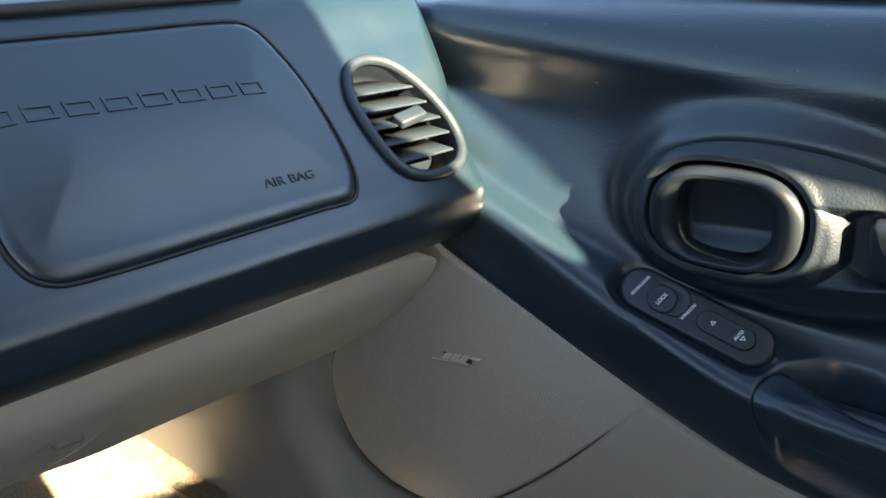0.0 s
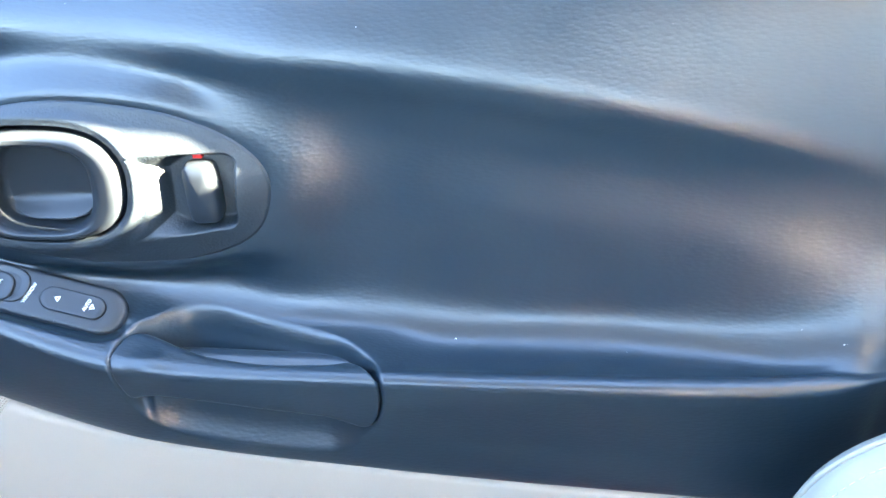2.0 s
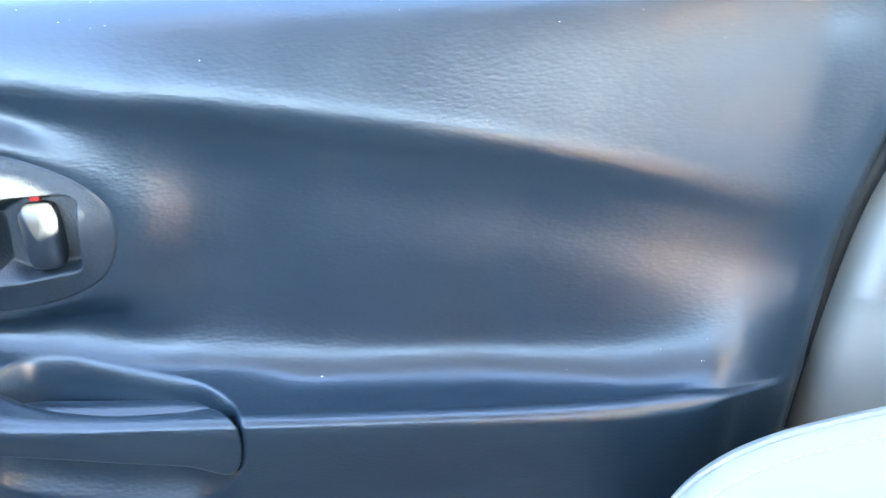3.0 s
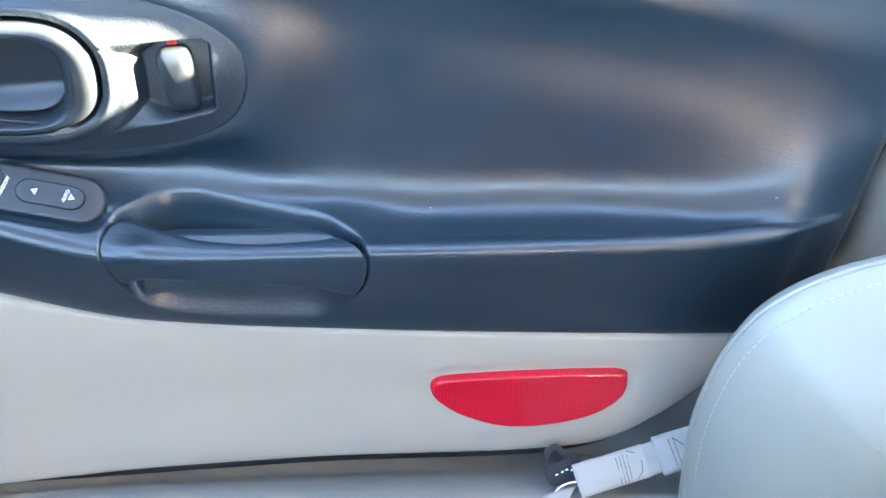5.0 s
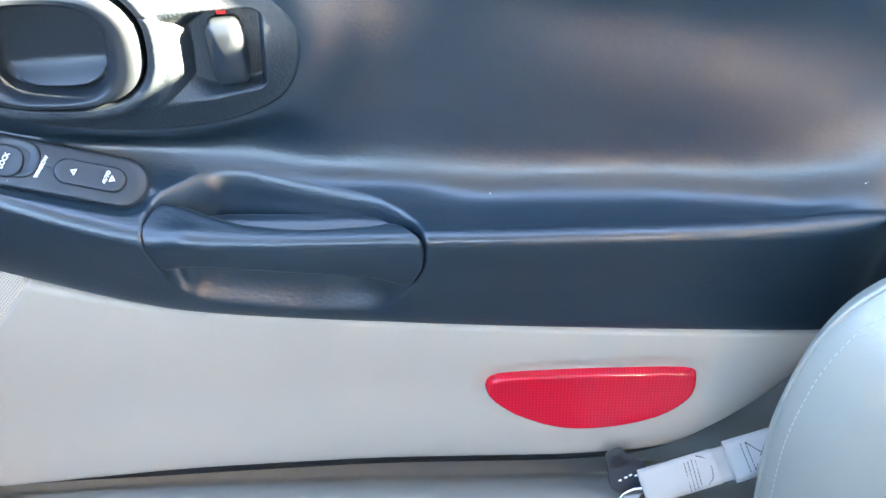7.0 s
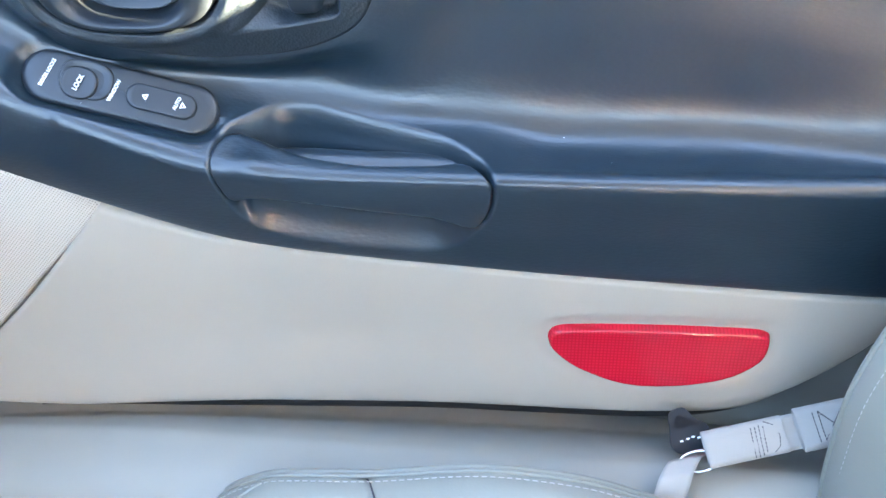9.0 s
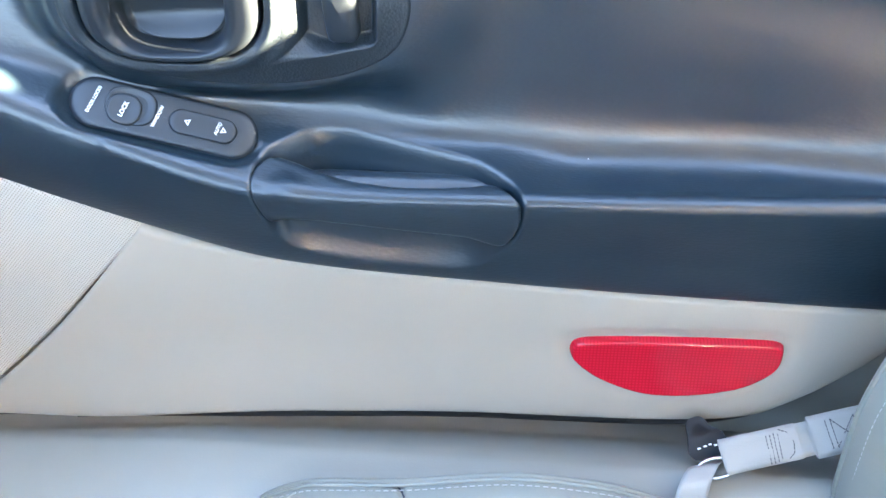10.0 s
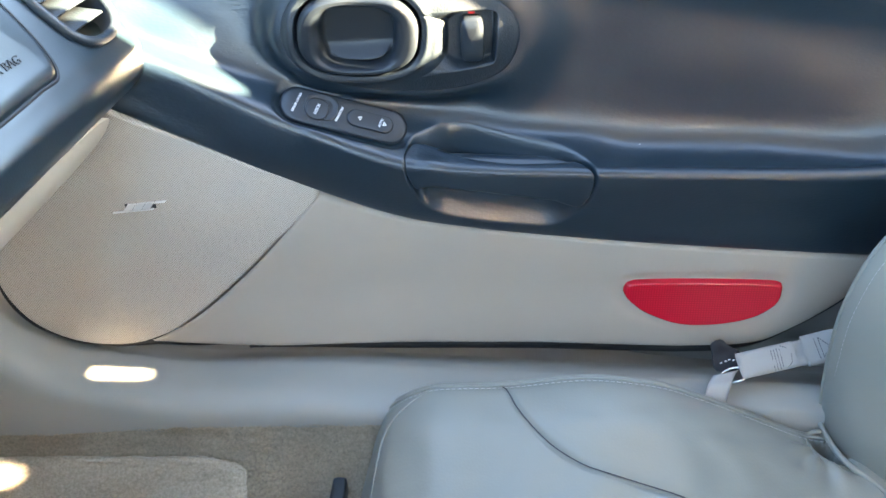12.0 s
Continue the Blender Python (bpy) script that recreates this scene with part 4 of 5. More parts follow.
# ---- air vent
vent = part("air_vent", tube("air_vent", on_face(VENT, np.full(len(VENT), 0.0015)), 0.0042, 12, closed=True, up=(1, 0, 0.6)), PLASTIC, dash, "oval black air vent surround")
inner = (VENT - VENT.mean(0)) * 0.93 + VENT.mean(0)
rows = [on_face(inner, np.full(len(inner), h)) for h in (0.002, -0.004, -0.015, -0.030)]
rows.append(on_face((VENT - VENT.mean(0)) * 0.05 + VENT.mean(0), np.full(len(inner), -0.032)))
part("vent_throat", grid("vent_throat", np.array(rows), wrap_v=True, flip=False), SMOOTH, vent, "dark vent throat")


def slat(z_in, z_out):
    """One vane: a thin blade that slopes down into the throat."""
    ys = np.linspace(-0.118, -0.034, 40)
    line = np.stack([ys, z_in + (z_out - z_in) * (ys + 0.118) / 0.084], 1)
    line = line[inside(line, inner) > 0.0008]
    front = on_face(line, np.full(len(line), -0.001))
    n = np.array((-0.030, 0, 0.004))
    up = np.array((0, 0, 0.0016))
    ring = np.array([front - up * 0.3, front + up * 0.3 + np.array((-0.0008, 0, 0.0008)), front + n + up, front + n])
    return grid("vane", ring, wrap_u=True)


for za, zb in ((0.8195, 0.8115), (0.8080, 0.7995), (0.7955, 0.7875), (0.7840, 0.7765), (0.7715, 0.7650)):
    part("vane", slat(za, zb), PLASTIC, vent, "thin black vent vane")
tab = part("vane_tab", box("vane_tab", (0.012, 0.026, 0.0075), bevel=0.002), PLASTIC, vent, "small grey vent control tab")
c = on_face(np.array([[-0.072, 0.7945]]), np.array([0.002]))[0]
tab.matrix_basis = pose(*c, 5, 28, 0)

# ---- knee bolster
bol = thing("knee_bolster", "light grey vinyl knee bolster under the dashboard", "knee bolster")
BTOP = curve([(-0.95, 0.750), (-0.41, 0.724), (-0.297, 0.717), (-0.165, 0.703), (-0.10, 0.694), (-0.085, 0.690), (-0.076, 0.685), (-0.070, 0.678), (-0.067, 0.668)])
BLOW = curve([(-0.95, 0.685), (-0.46, 0.646), (-0.397, 0.640), (-0.329, 0.622), (-0.279, 0.618), (-0.187, 0.607), (-0.123, 0.598), (-0.096, 0.604), (-0.080, 0.612), (-0.071, 0.623), (-0.067, 0.645)])


LATCH = loop([(-0.422, 0.652), (-0.395, 0.668), (-0.360, 0.683), (-0.338, 0.688), (-0.331, 0.683), (-0.334, 0.668), (-0.345, 0.650), (-0.368, 0.638), (-0.398, 0.638)], 96)


def bolster_x(y, z):
    """The panel slopes forward under the dashboard, with a slight belly."""
    lean = z - 0.672 + 0.085 * (y + 0.069)
    return -0.301 + 0.715 * lean - 0.415 * np.sqrt(lean ** 2 + 0.018 ** 2)


def bolster():
    ys = np.concatenate([np.linspace(-0.067, -0.12, 40, endpoint=False), np.linspace(-0.12, -0.32, 40, endpoint=False), np.linspace(-0.32, -0.44, 70, endpoint=False), np.linspace(-0.44, -0.95, 30)])
    a = np.linspace(0, 1, 60)
    v = np.empty((len(ys), 63, 3))
    for i, y in enumerate(ys):
        zt, zb = BTOP(y), BLOW(y)
        z = zt - (zt - zb) * a
        end = np.clip((-0.067 - y) / 0.012, 0, 1)
        edge = np.clip(1 - (1 - a) * (zt - zb) / 0.012, 0, 1)
        back = 0.009 * (1 - np.sqrt(1 - (1 - end) ** 2)) + 0.007 * (1 - np.sqrt(1 - edge ** 2))
        back += 0.010 * ease(0.0, 0.007, inside(np.stack([np.full(60, y), z], 1), LATCH))
        v[i, 1:61, 0] = bolster_x(y, z) - 0.75 * back
        v[i, 1:61, 2] = z - 0.40 * back
        v[i, 0] = (-0.37, 0, zt + 0.004)
        v[i, 61] = (v[i, 60, 0] - 0.010, 0, zb + 0.004)
        v[i, 62] = (-0.66, 0, zb + 0.012)
        v[i, :, 1] = y
    tip = v[:1].copy()
    tip[..., 0] -= 0.05
    tip[..., 1] -= 0.004
    return grid("bolster_panel", np.concatenate([tip, v]), flip=True)


part("bolster_panel", bolster(), GREY_LIT, bol)


def latch_dish(p, d):
    sink = -0.0035 - 0.0045 * ease(0.0, 0.008, d)
    return np.stack([bolster_x(p[:, 0], p[:, 1]) + 0.75 * sink, p[:, 0], p[:, 1] + 0.45 * sink], 1)


part("latch_dish", patch("latch_dish", (LATCH - LATCH.mean(0)) * 0.86 + LATCH.mean(0), 24, latch_dish, flip=True), GREY_LIT, bol, "shallow grey latch recess")
o = part("latch", box("latch", (0.006, 0.020, 0.005), bevel=0.002), DIM, bol, "small dark grey latch")
o.matrix_basis = pose(float(bolster_x(-0.362, 0.668)) - 0.003, -0.362, 0.666, -18, 40, 0)

# ---------------------------------------------------------------- passenger seat
seat = thing("bucket_seat", "light grey leather bucket seat with stitched seams", "car seat")
CUSH = curve([(-0.165, 0.150), (-0.141, 0.225), (-0.108, 0.325), (-0.080, 0.381), (-0.055, 0.399), (-0.034, 0.407), (0.024, 0.411), (0.113, 0.424), (0.167, 0.418), (0.224, 0.397), (0.283, 0.368), (0.33, 0.348), (0.42, 0.338), (0.56, 0.34)])
CSEC = curve([(0.0, -0.112, -0.26), (0.12, -0.098, -0.10), (0.20, -0.096, -0.030), (0.26, -0.100, -0.004), (0.30, -0.106, 0.002), (0.38, -0.124, 0.007), (0.48, -0.155, 0.004), (0.60, -0.200, -0.016), (0.74, -0.26, -0.034), (0.88, -0.36, -0.040), (1.0, -0.58, -0.030)])


def cushion_point(x, s):
    q = CSEC(s)
    return np.stack([x + 0 * s, q[:, 0], CUSH(x) + q[:, 1]], -1)


# opening where the cushion's piping parts from the backrest
GAP = loop([(0.346, -0.103), (0.332, -0.1035), (0.3255, -0.111), (0.3265, -0.121), (0.333, -0.130), (0.343, -0.135), (0.356, -0.138), (0.364, -0.134), (0.356, -0.112)], 80)


def cushion():
    xs = np.concatenate([np.linspace(-0.165, -0.02, 46, endpoint=False), np.linspace(-0.02, 0.40, 170, endpoint=False), np.linspace(0.40, 0.56, 20)])
    s = np.linspace(0, 1, 200)
    v = np.array([cushion_point(x, s) for x in xs])
    v[..., 2] += 0.0012 * np.sin(v[..., 0] * 90 + 3 * np.sin(v[..., 1] * 40)) * ease(-0.11, -0.2, v[..., 1])
    seam_y = pchip([0.0, 0.026, 0.040, 0.059, 0.080, 0.107, 0.168, 0.229, 0.30], [-0.096, -0.106, -0.138, -0.166, -0.184, -0.198, -0.211, -0.218, -0.222], v[..., 0])
    near = np.exp(-((v[..., 1] - seam_y) / 0.004) ** 2) * ((v[..., 0] > 0.0) & (v[..., 2] > 0.30))
    v[..., 2] -= 0.0035 * near
    a, b = v[..., 0] - 0.337, v[..., 1] + 0.116
    far, turn = np.hypot(a, b), np.arctan2(b, a)
    top = v[..., 2] > CUSH(v[..., 0]) - 0.06
    hole = inside(v[..., :2].reshape(-1, 2), GAP).reshape(a.shape)
    v[..., 2] -= top * (0.110 * ease(0.0, 0.003, hole) + 0.004 * ease(-0.012, 0.0, hole))
    v[..., 2] += top * 0.0024 * np.sin(turn * 9 + 0.6) * np.exp(-((far - 0.030) / 0.022) ** 2) * (b < 0.01)
    v[..., 2] += top * 0.0012 * np.sin(a * 60 - b * 160) * np.exp(-((a + 0.12) / 0.07) ** 2 - ((b + 0.03) / 0.03) ** 2)
    return grid("seat_cushion", v, flip=False)


part("seat_cushion", cushion(), LEATHER, seat, "grey leather seat cushion")
sx = np.linspace(0.022, 0.30, 70)
sy = pchip([0.0, 0.026, 0.040, 0.059, 0.080, 0.107, 0.168, 0.229, 0.30], [-0.096, -0.106, -0.138, -0.166, -0.184, -0.198, -0.211, -0.218, -0.222], sx)
ss = np.array([np.interp(-y, -CSEC(np.linspace(0.26, 1, 400))[:, 0], np.linspace(0.26, 1, 400)) for y in sy])
pts = np.array([cushion_point(x, np.array([s]))[0] + (0, 0, -0.0016) for x, s in zip(sx, ss)])
part("seam", tube("seam", pts, 0.0006, 6), DARKTHREAD, seat, "dark seam in the cushion")
px = np.concatenate([np.linspace(-0.15, -0.05, 30, endpoint=False), np.linspace(-0.05, 0.35, 70)])
for s, r in ((0.268, 0.0028), (0.305, 0.0016)):
    pts = np.array([cushion_point(x, np.array([s]))[0] + (0, 0, 0.0008) for x in px])
    part("piping", tube("piping", pts, r, 8), LEATHER, seat, "grey leather piping")


def stitches(name, pts, length=0.0034, every=0.0056, r=0.0004):
    """A row of single stitches along a path, in one mesh."""
    p = np.array(pts)
    d = np.concatenate([[0], np.cumsum(np.linalg.norm(np.diff(p, axis=0), axis=1))])
    vs, fs = [], []
    for a in np.arange(0, d[-1] - length, every):
        q0, q1 = [np.array([np.interp(t, d, p[:, k]) for k in range(3)]) for t in (a, a + length)]
        t = (q1 - q0) / (np.linalg.norm(q1 - q0) + 1e-9)
        u = np.cross(t, (0.3, -0.8, 0.5))
        u /= np.linalg.norm(u)
        w = np.cross(u, t)
        k = len(vs)
        for q in (q0, q1):
            vs += [q + r * (u * c + w * s2) for c, s2 in ((1, 0), (0, 1), (-1, 0), (0, -1))]
        fs += [(k + i, k + (i + 1) % 4, k + 4 + (i + 1) % 4, k + 4 + i) for i in range(4)] + [(k + 3, k + 2, k + 1, k), (k + 4, k + 5, k + 6, k + 7)]
    return mesh_of(name, vs, fs, False)


pts = np.array([cushion_point(x, np.array([0.335]))[0] + (0, 0, 0.0006) for x in px])
part("stitching", stitches("stitching", pts), THREAD, seat, "pale stitching")

# backrest wing: its outer edge, and how far it swells inboard
WING = np.array([(0.385, 0.20), (0.362, 0.27), (0.348, 0.345), (0.338, 0.42), (0.335, 0.48), (0.341, 0.535), (0.357, 0.578), (0.384, 0.605), (0.415, 0.620), (0.46, 0.632), (0.53, 0.645)])
WSEC = curve([(0.0, 0.16, -0.040), (0.10, 0.05, -0.047), (0.18, 0.014, -0.057), (0.24, 0.002, -0.071), (0.28, 0.0, -0.079), (0.33, 0.004, -0.091), (0.42, 0.018, -0.113), (0.56, 0.045, -0.138), (0.70, 0.080, -0.158), (0.84, 0.12, -0.168), (1.0, 0.17, -0.170)])


def wing_frame():
    k = np.arange(len(WING))
    path = pchip(k, WING, np.linspace(0, len(k) - 1, 120))
    t = np.gradient(path, axis=0)
    t /= np.linalg.norm(t, axis=1)[:, None]
    n = np.stack([t[:, 1], -t[:, 0]], 1)
    n = n * np.where(n[:, :1] > -0.2, 1, -1)
    return path, n


def wing_line(s, lift=0.0):
    path, n = wing_frame()
    w, y = SILL_W(s)
    q = path + n * w
    return np.stack([q[:, 0], np.full(len(q), y - lift), q[:, 1]], 1)


def SILL_W(s):
    return WSEC(np.array(s))


def wing():
    path, n = wing_frame()
    sec = WSEC(np.linspace(0, 1, 80))
    v = np.empty((len(path), 80, 3))
    for i in range(len(path)):
        low = ease(0.45, 0.36, path[i, 1])
        q = path[i] + n[i] * sec[:, :1] * np.where(sec[:, 1:2] < -0.06, 1 - 0.62 * low * np.clip(1.6 + sec[:, 1:2] / 0.16, 0, 1), 1)
        v[i, :, 0], v[i, :, 2], v[i, :, 1] = q[:, 0], q[:, 1], sec[:, 1]
    return grid("backrest_bolster", v, flip=True)


part("backrest_bolster", wing(), LEATHER, seat, "grey leather backrest side bolster")
part("piping", tube("piping", wing_line(0.27, -0.0005), 0.0022, 8, up=(0, 1, 0)), LEATHER, seat, "grey leather piping")
part("stitching", stitches("stitching", wing_line(0.325, 0.0006)), THREAD, seat, "pale stitching")
for k, r in (([(0.344, -0.090, 0.352), (0.3445, -0.100, 0.352), (0.347, -0.117, 0.352), (0.353, -0.132, 0.350), (0.361, -0.142, 0.348), (0.376, -0.154, 0.345), (0.392, -0.175, 0.342), (0.41, -0.20, 0.340)], 0.0030),
             ([(0.341, -0.100, 0.352), (0.331, -0.1015, 0.3515), (0.3245, -0.110, 0.3500), (0.327, -0.122, 0.3500), (0.334, -0.1315, 0.3490), (0.344, -0.1365, 0.346), (0.357, -0.139, 0.343), (0.366, -0.141, 0.340)], 0.0022)):
    pts = pchip(np.arange(8), np.array(k), np.linspace(0, 7, 60))
    part("piping", tube("piping", pts, r, 8), LEATHER, seat, "grey leather piping beside the open gap")
# rounded front seam of the cushion
k = np.array([(-0.112, -0.215, 0.318), (-0.097, -0.187, 0.341), (-0.093, -0.168, 0.360), (-0.088, -0.145, 0.375), (-0.075, -0.130, 0.390), (-0.063, -0.122, 0.402), (-0.046, -0.112, 0.405)])
front = pchip(np.arange(7), k, np.linspace(0, 6, 70))
sec_s = np.linspace(0.20, 1, 500)
for p in front:
    p[2] = CUSH(p[0]) + np.interp(-p[1], -CSEC(sec_s)[:, 0], CSEC(sec_s)[:, 1])
part("front_seam", tube("front_seam", front, 0.0014, 8), LEATHER, seat, "raised leather front seam")
part("stitching", stitches("stitching", front + np.array((0.005, -0.002, 0.0022))), THREAD, seat, "pale stitching")
part("backrest", box("backrest", (0.10, 0.28, 0.62), (0.53, -0.42, 0.56), 0.04, Matrix.Rotation(radians(14), 4, "Y")), LEATHER, seat, "grey leather backrest")
part("seat_base", box("seat_base", (0.42, 0.40, 0.10), (0.12, -0.36, 0.245), 0.02), SMOOTH, seat, "black seat base")
part("seat_lever", box("seat_lever", (0.014, 0.05, 0.022), (-0.128, -0.195, 0.340), 0.004), SMOOTH, seat, "black plastic seat lever")

# ---------------------------------------------------------------- seat belt
belt = thing("seat_belt", "grey webbing seat belt with a dark steel anchor", "seat belt")


def strip(name, pts, side, width, thick=0.0016, ripple=0.0):
    """Webbing along a path; side gives its breadth direction."""
    p = np.array(pts, float)
    k = np.arange(len(p))
    f = np.linspace(0, len(k) - 1, 60)
    p = pchip(k, p, f)
    w = pchip(k, np.array(side, float), f)
    w /= np.linalg.norm(w, axis=1)[:, None]
    t = np.gradient(p, axis=0)
    n = np.cross(t, w)
    n /= np.linalg.norm(n, axis=1)[:, None]
    rows = []
    for q, h in [(a, 0.5) for a in np.linspace(-0.5, 0.5, 9)] + [(a, -0.5) for a in np.linspace(0.5, -0.5, 9)]:
        rows.append(p + w * width * q + n * (thick * h * (1 - 0.75 * (2 * abs(q)) ** 5) + ripple * math.sin(q * 9) * np.sin(f * 2.3)[:, None]))
    return grid(name, np.array(rows).transpose(1, 0, 2), wrap_v=True)


b0 = Vector((0.266, -0.060, 0.4005))
bd = Vector((0.070, 0.017, 0.007)).normalized()
bw = Vector((0.0, 0.84, 0.54))
bw = (bw - bd * bw.dot(bd)).normalized()
line = [b0 + bd * a for a in (-0.004, 0.03, 0.06, 0.10, 0.14, 0.17)]
part("webbing", strip("webbing", line, [bw] * 6, 0.025, 0.0020, 0.0007), BELT, belt, "grey woven webbing")
nb = bd.cross(bw).normalized()
if nb.z < 0:
    nb = -nb
fold = [b0 + bd * a + nb * 0.003 for a in (-0.005, 0.0, 0.02, 0.040, 0.053)]
part("webbing_fold", strip("webbing_fold", fold, [bw] * 5, 0.0262, 0.0045, 0.0006), BELT, belt, "folded end of the webbing")
fold2 = [b0 + bd * a + nb * 0.006 for a in (0.062, 0.07, 0.085, 0.10, 0.115)]
part("webbing_fold", strip("webbing_fold", fold2, [bw] * 5, 0.031, 0.0065, 0.0009), BELT, belt, "stitched fold of the webbing")


def sewn(points, lift):
    return [b0 + bd * a + bw * c * 0.78 + nb * lift for a, c in points]


for pts, lift in (([(0.028, -0.016), (0.030, 0.012)], 0.0052), ([(0.031, -0.016), (0.033, 0.012)], 0.0052), ([(0.034, -0.015), (0.036, 0.013)], 0.0052), ([(0.037, -0.013), (0.039, 0.012)], 0.0052),
                  ([(0.040, 0.014), (0.046, 0.010), (0.049, 0.0), (0.047, -0.010), (0.041, -0.015)], 0.0052),
                  ([(0.074, -0.014), (0.074, 0.014)], 0.0095), ([(0.078, -0.014), (0.078, 0.014)], 0.0095), ([(0.096, -0.014), (0.096, 0.014)], 0.0095), ([(0.100, -0.014), (0.100, 0.014)], 0.0095),
                  ([(0.078, -0.013), (0.096, 0.013)], 0.0095), ([(0.078, 0.013), (0.096, -0.013)], 0.0095)):
    part("sewing", stitches("sewing", np.array(sewn(pts, lift)), 0.0020, 0.0027, 0.00038), DARKTHREAD, belt, "dark sewing thread")


def tongue():
    """Flat steel anchor plate with a square window."""
    out = loop([(-0.009, 0.017), (0.002, 0.019), (0.008, 0.010), (0.0155, 0.003), (0.0165, -0.009), (0.010, -0.0145), (-0.008, -0.013), (-0.014, -0.006), (-0.0115, 0.006)], 63)[::-1]
    hole = oval(-0.003, 0.009, 0.0042, 0.0048, 4.0, turn=-10, count=63)[::-1]
    k = np.argmin(np.linalg.norm(out - (0.02, 0.009), axis=1))
    out = np.roll(out, -k, 0)
    hole = np.roll(hole, 1, 0)
    v = np.array([np.column_stack([hole, np.full(63, -0.0012)]), np.column_stack([hole, np.full(63, 0.0012)]), np.column_stack([out, np.full(63, 0.0012)]), np.column_stack([out, np.full(63, -0.0012)])])
    me = grid("anchor_plate", v, wrap_u=True, wrap_v=True)
    me.polygons.foreach_set("use_smooth", [False] * len(me.polygons))
    return me


tg = part("anchor_plate", tongue(), STEEL, belt, "dark steel anchor plate")
tz = Vector((0.05, -0.60, 0.80)).normalized()
ty = Vector((-0.30, 0.80, 0.60))
ty = (ty - tz * ty.dot(tz)).normalized()
tm = Matrix((ty.cross(tz), ty, tz)).transposed()
tg.matrix_basis = Matrix.Translation((0.253, -0.042, 0.394)) @ tm.to_4x4()
ring_path = [Vector((0.258 + 0.013 * math.cos(a), -0.066 - 0.006 * math.sin(a), 0.394 + 0.003 * math.cos(a) - 0.004 * math.sin(a))) for a in np.linspace(0, 2 * np.pi, 40, endpoint=False)]
part("anchor_ring", tube("anchor_ring", ring_path, 0.0013, 8, closed=True, up=(0, 1, 0)), CHROME, belt, "bright steel ring")
for a, b in ((-0.006, -0.004), (-0.001, -0.0035), (0.003, -0.003), (0.007, -0.0045)):
    m = part("stamped_mark", box("stamped_mark", (0.0024, 0.0012, 0.0004), bevel=0.0001), WHITE, belt, "small pale stamped mark")
    m.matrix_basis = tg.matrix_basis @ Matrix.Translation((a, b, 0.0014))
low = [Vector((0.252, -0.061, 0.391)), Vector((0.246, -0.070, 0.3975)), Vector((0.240, -0.081, 0.3975)), Vector((0.235, -0.093, 0.388)), Vector((0.229, -0.100, 0.365)), Vector((0.224, -0.104, 0.335))]
part("webbing", strip("webbing", low, [Vector((0.95, 0.20, 0.05))] * 6, 0.025), BELT, belt, "lower grey webbing loop")

# ---------------------------------------------------------------- rear quarter trim beside the seat
def quarter():
    zs = np.linspace(0.30, 0.655, 50)
    rows = []
    for z in zs:
        x0 = REAR(max(z, 0.36)) + 0.031 - 0.30 * ease(0.53, 0.40, z)
        t = np.linspace(0, 1, 30)
        rows.append(np.stack([x0 + (0.61 - x0) * t, 0.046 - 0.012 * np.clip(t * 12, 0, 1) ** 0.5 - 0.03 * t, np.full(30, z)], -1))
    v = np.array(rows)
    edge = v[:, :1].copy()
    edge[..., 1] += 0.03
    return grid("quarter_trim", np.concatenate([edge, v], 1))


qt = part("quarter_trim", quarter(), GREY2)
tagged(qt, "light grey vinyl quarter trim behind the door", "side trim")


def upper_quarter():
    zs = np.linspace(0.645, 0.98, 40)
    rows = []
    for z in zs:
        x0 = REAR(min(max(z, 0.36), 0.86)) + 0.031
        t = np.linspace(0, 1, 20)
        rows.append(np.stack([x0 + 0.09 * t, 0.033 + 0.075 * ease(0.80, 0.92, z) - 0.008 * np.clip(t * 10, 0, 1) ** 0.5, np.full(20, z)], -1))
    v = np.array(rows)
    edge = v[:, :1].copy()
    edge[..., 1] += 0.03
    return grid("pillar_trim", np.concatenate([edge, v], 1))


pt = part("pillar_trim", upper_quarter(), GREY2)
tagged(pt, "grey plastic trim of the rear door pillar", "pillar trim")

# ---------------------------------------------------------------- shell that closes the cabin
def shell(name, lo, hi, mat, label, category):
    size = [b - a for a, b in zip(lo, hi)]
    o = part(name, box(name, size, [(a + b) / 2 for a, b in zip(lo, hi)], 0.0), mat)
    return tagged(o, label, category, kind="structure")


shell("ceiling", (0.05, -1.30, 1.19), (0.66, -0.17, 1.22), HEADLINER, "grey cloth headliner of the roof", "ceiling")
shell("roof_header", (-0.06, -1.30, 1.17), (0.05, -0.12, 1.20), HEADLINER, "grey header bar above the windscreen", "roof header")
# black strip in place of the shadow under the door, thinning out forward
gap_line = [(x, float(LOWFACE(x)) + 0.001 + 0.014 * float(ease(0.24, 0.36, x)), float(LOWBOT(x)) - 0.0070) for x in np.linspace(-0.24, 0.40, 90)]
ds = part("door_gap_strip", tube("door_gap_strip", gap_line, [0.001 + 0.0072 * float(ease(-0.27, -0.06, p[0])) for p in gap_line], 10), RUBBER)
tagged(ds, "black strip standing in for the shadow gap under the door", "door seal")


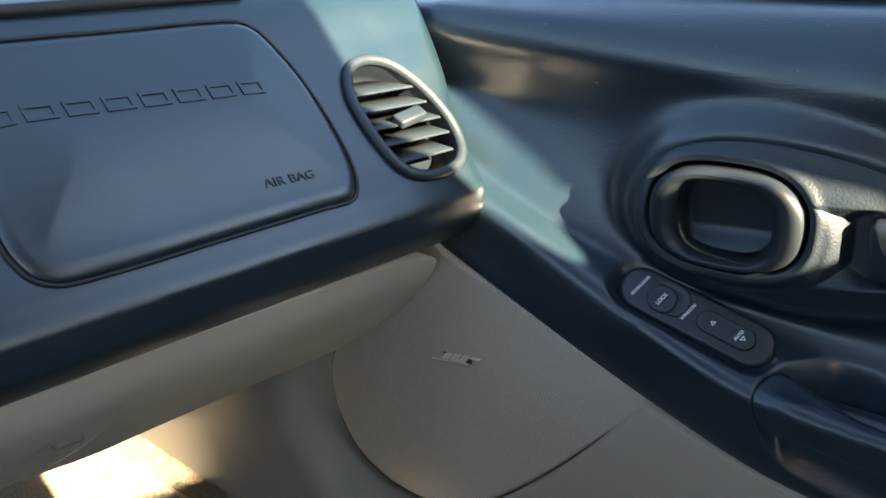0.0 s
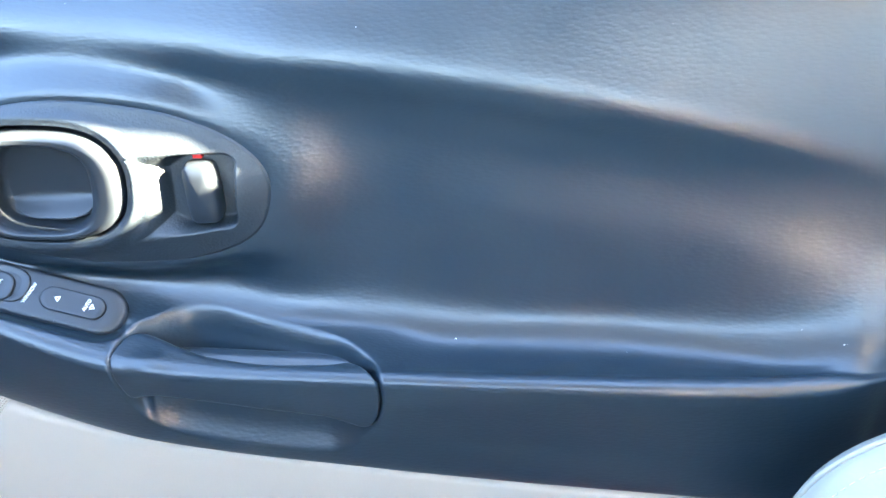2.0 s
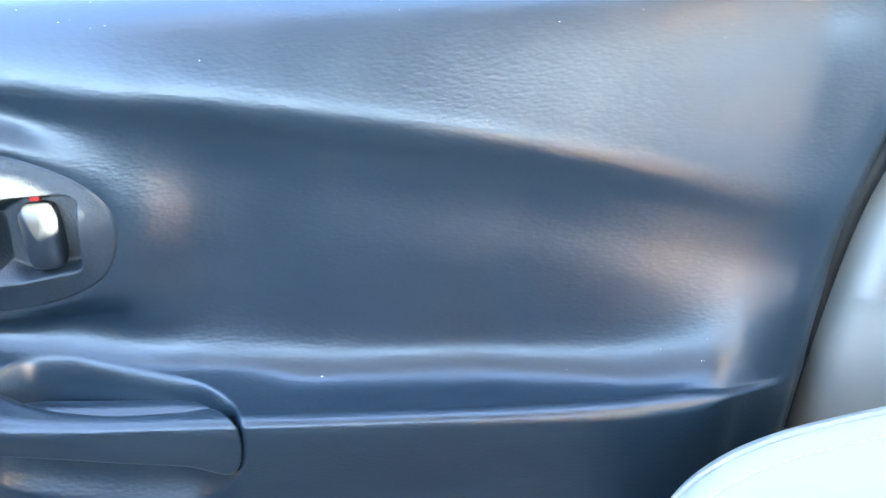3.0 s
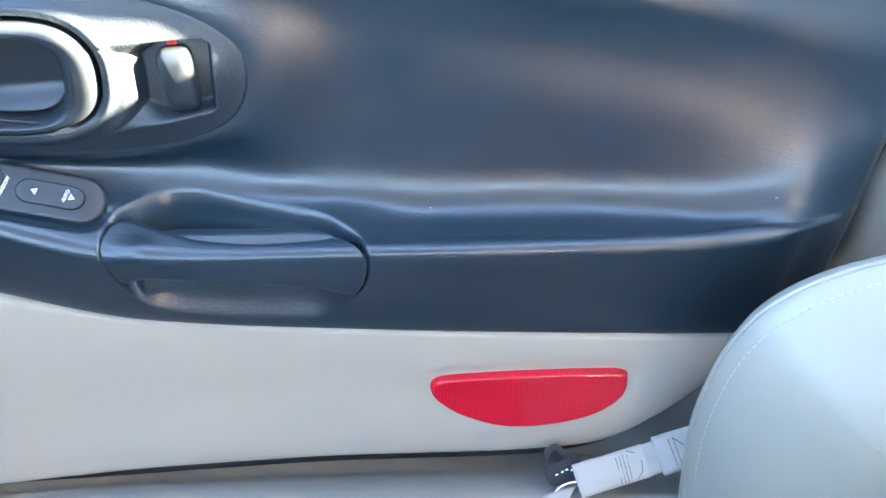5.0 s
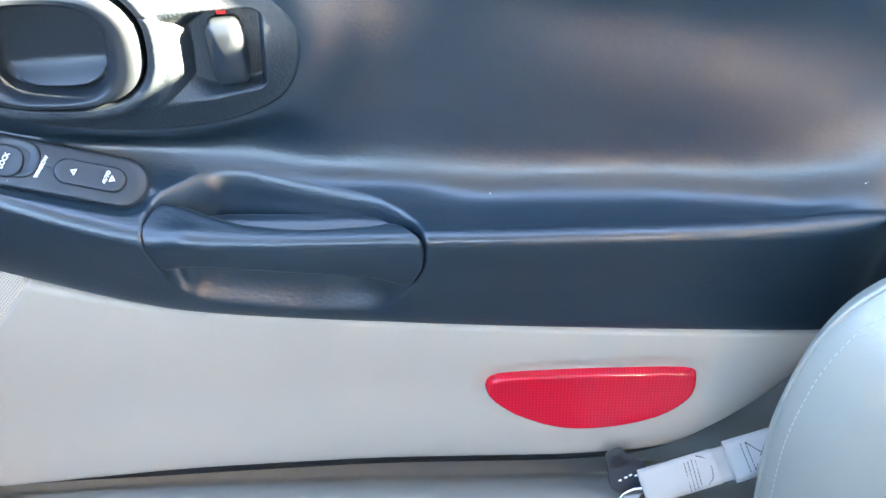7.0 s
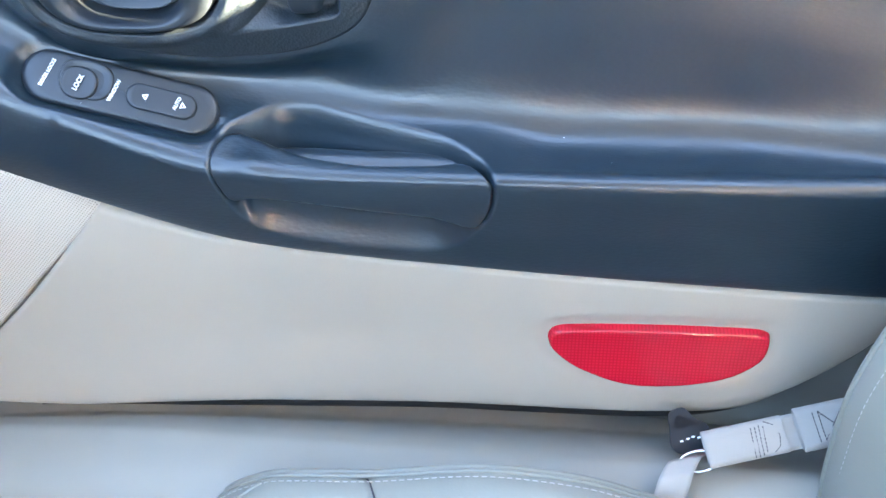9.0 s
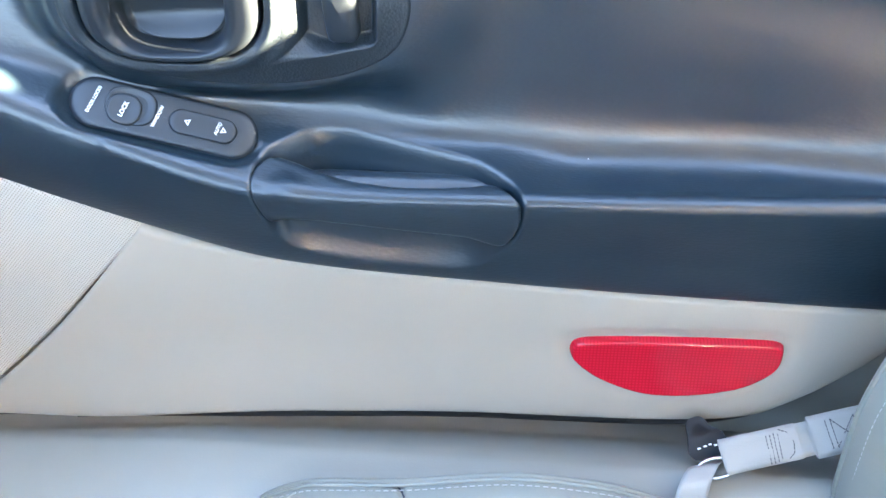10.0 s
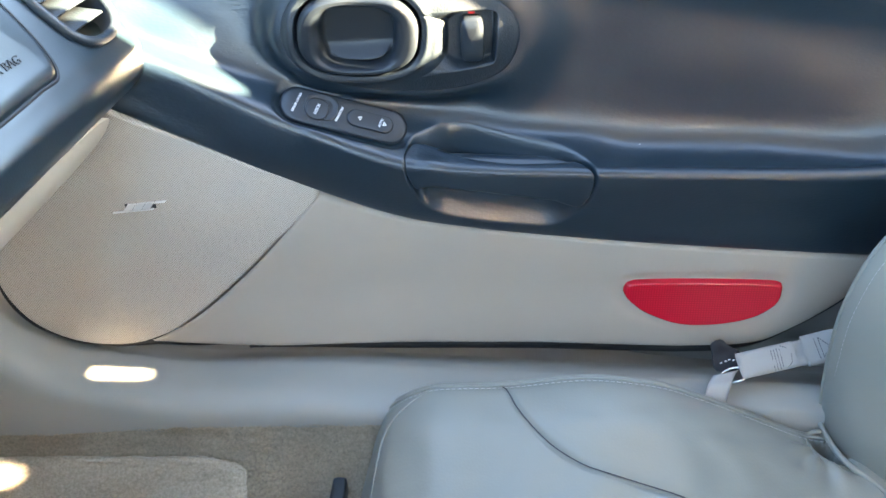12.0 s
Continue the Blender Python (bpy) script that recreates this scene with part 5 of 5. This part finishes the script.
# shade along the grille's lower edge, laid in as a black strip
grille_low = np.array([(-0.440, 0.575), (-0.452, 0.545), (-0.455, 0.515), (-0.452, 0.488), (-0.440, 0.459), (-0.420, 0.440), (-0.395, 0.4255), (-0.365, 0.4185), (-0.335, 0.4165), (-0.29, 0.4075), (-0.24, 0.4035), (-0.19, 0.3995)])
low_path = pchip(np.arange(len(grille_low)), grille_low, np.linspace(0, len(grille_low) - 1, 80))
low_pts = [(x, -0.026 + 0.2 * (x + 0.146) + 0.010, z - 0.001) for x, z in low_path]
gs = part("grille_gap_strip", tube("grille_gap_strip", low_pts, 0.0052, 10, up=(0, 1, 0)), RUBBER)
tagged(gs, "black strip standing in for shade round the foot of the loudspeaker grille", "door seal")


def slab(name, outline, label, mat=HEADLINER, x0=0.60, x1=0.606):
    """An unseen plate behind the cabin, from its outline in (y, z), added to shape the sun."""
    n = len(outline)
    v = [(x, y, z) for x in (x0, x1) for y, z in outline]
    f = [tuple(range(n)), tuple(range(2 * n - 1, n - 1, -1))] + [(i, n + i, n + (i + 1) % n, (i + 1) % n) for i in range(n)]
    return tagged(part(name, mesh_of(name, v, f, False), mat), label, "wall" if "wall" in name else "pillar", kind="structure")


# unseen plates, their edges cut so sun reaches only door front and dash end
slab("wall_sun_mask", [(-1.40, 0.950), (-0.0305, 0.950), (-0.0305, 1.016), (-0.038, 1.030), (-0.050, 1.030), (-0.054, 1.022), (-0.058, 1.000), (-0.064, 0.993), (-0.070, 1.002), (-0.080, 1.03), (-0.088, 1.06), (-0.10, 1.09), (-0.147, 1.175), (-0.150, 1.46), (-1.40, 1.46)],
     "unseen grey plate whose edge cuts the sun patches")
slab("sun_mask_side", [(-0.006, 0.950), (0.20, 0.950), (0.20, 1.46), (-0.050, 1.46), (-0.042, 1.175), (-0.040, 1.06), (-0.030, 1.035), (-0.010, 0.990)],
     "unseen painted plate that blocks the sun on the outboard side", PAINT)


# A rectangular one of these unseen sun-blocking plates.
def bulkhead(name, y0, y1, z0, z1, label):
    slab(name, [(y0, z0), (y1, z0), (y1, z1), (y0, z1)], label)


# unseen plates that leave gaps for the sun spots on sill and floor
bulkhead("wall_rear", -1.40, -0.330, 0.10, 0.950, "unseen grey plate that blocks the sun behind the seats")
bulkhead("wall_rear_low", -0.290, 0.13, 0.10, 0.740, "unseen lower grey plate that blocks the sun")
bulkhead("wall_rear_edge", -0.330, -0.290, 0.10, 0.880, "unseen grey plate beside the sun gap")
bulkhead("wall_rear_inner", -0.290, -0.252, 0.740, 0.858, "unseen grey plate under the sun gap")
slab("wall_rear_mid", [(-0.217, 0.740), (-0.1405, 0.740), (-0.1405, 0.765), (-0.1545, 0.798), (-0.1545, 0.858), (-0.217, 0.858)], "unseen grey plate between the sun gaps")
slab("wall_slot_inner", [(-0.252, 0.740), (-0.2345, 0.740), (-0.2345, 0.749), (-0.243, 0.754), (-0.2475, 0.763), (-0.244, 0.773), (-0.2345, 0.780), (-0.2345, 0.858), (-0.252, 0.858)], "unseen grey plate with half of a rounded sun gap")
slab("wall_slot_outer", [(-0.2345, 0.740), (-0.217, 0.740), (-0.217, 0.858), (-0.2345, 0.858), (-0.2345, 0.780), (-0.226, 0.776), (-0.2215, 0.767), (-0.225, 0.756), (-0.2345, 0.749)], "unseen grey plate with the other half of the rounded sun gap")
bulkhead("wall_slit_low", -0.1405, 0.13, 0.740, 0.765, "unseen grey plate below the narrow sun slit")
slab("wall_slit_outer", [(-0.1295, 0.765), (0.13, 0.765), (0.13, 0.858), (-0.1435, 0.858), (-0.1435, 0.798)], "unseen grey plate outboard of the narrow sun slit")
bulkhead("wall_slit_top", -0.1545, -0.1435, 0.798, 0.858, "unseen grey plate that closes the narrow sun slit")
bulkhead("wall_rear_top", -0.207, 0.13, 0.858, 0.950, "unseen upper grey plate that blocks the sun")
bulkhead("wall_rear_upper", -0.330, -0.207, 0.940, 0.950, "unseen grey plate above the sun gap")
shell("wall_firewall", (-1.05, -1.40, 0.05), (-1.00, 0.12, 0.92), CARPET, "carpeted firewall in front of the footwell", "wall")
# unseen driver-side walls: pale below to bounce light, black above to block horizon
shell("wall_driver_low", (-1.00, -1.45, 0.05), (0.66, -1.40, 0.52), GREY, "unseen light grey wall on the driver side that brightens the door's reflections", "wall")
shell("wall_driver_top", (-1.00, -1.45, 0.52), (0.66, -1.40, 0.92), BLACK, "unseen black wall on the driver side that hides the low sky", "wall")
shell("wall_outer_door", (-0.95, 0.13, 0.10), (0.66, 0.16, 0.845), PAINT, "painted outer door skin", "wall")
# unseen block, added so the door wall mirrors something dark
shell("wall_console", (-0.90, -0.97, 0.09), (0.60, -0.70, 0.42), SMOOTH, "unseen black centre console block that darkens the door's reflections", "console wall")
shell("floor_pan", (-1.05, -1.45, 0.05), (1.05, 0.16, 0.09), CARPET, "carpeted underfloor of the car", "floor")
g = part("ground", mesh_of("ground", [(-400, -400, 0), (400, -400, 0), (400, 400, 0), (-400, 400, 0)], [(0, 1, 2, 3)]), ASPHALT)
tagged(g, "grey asphalt ground round the car", "ground", kind="structure")
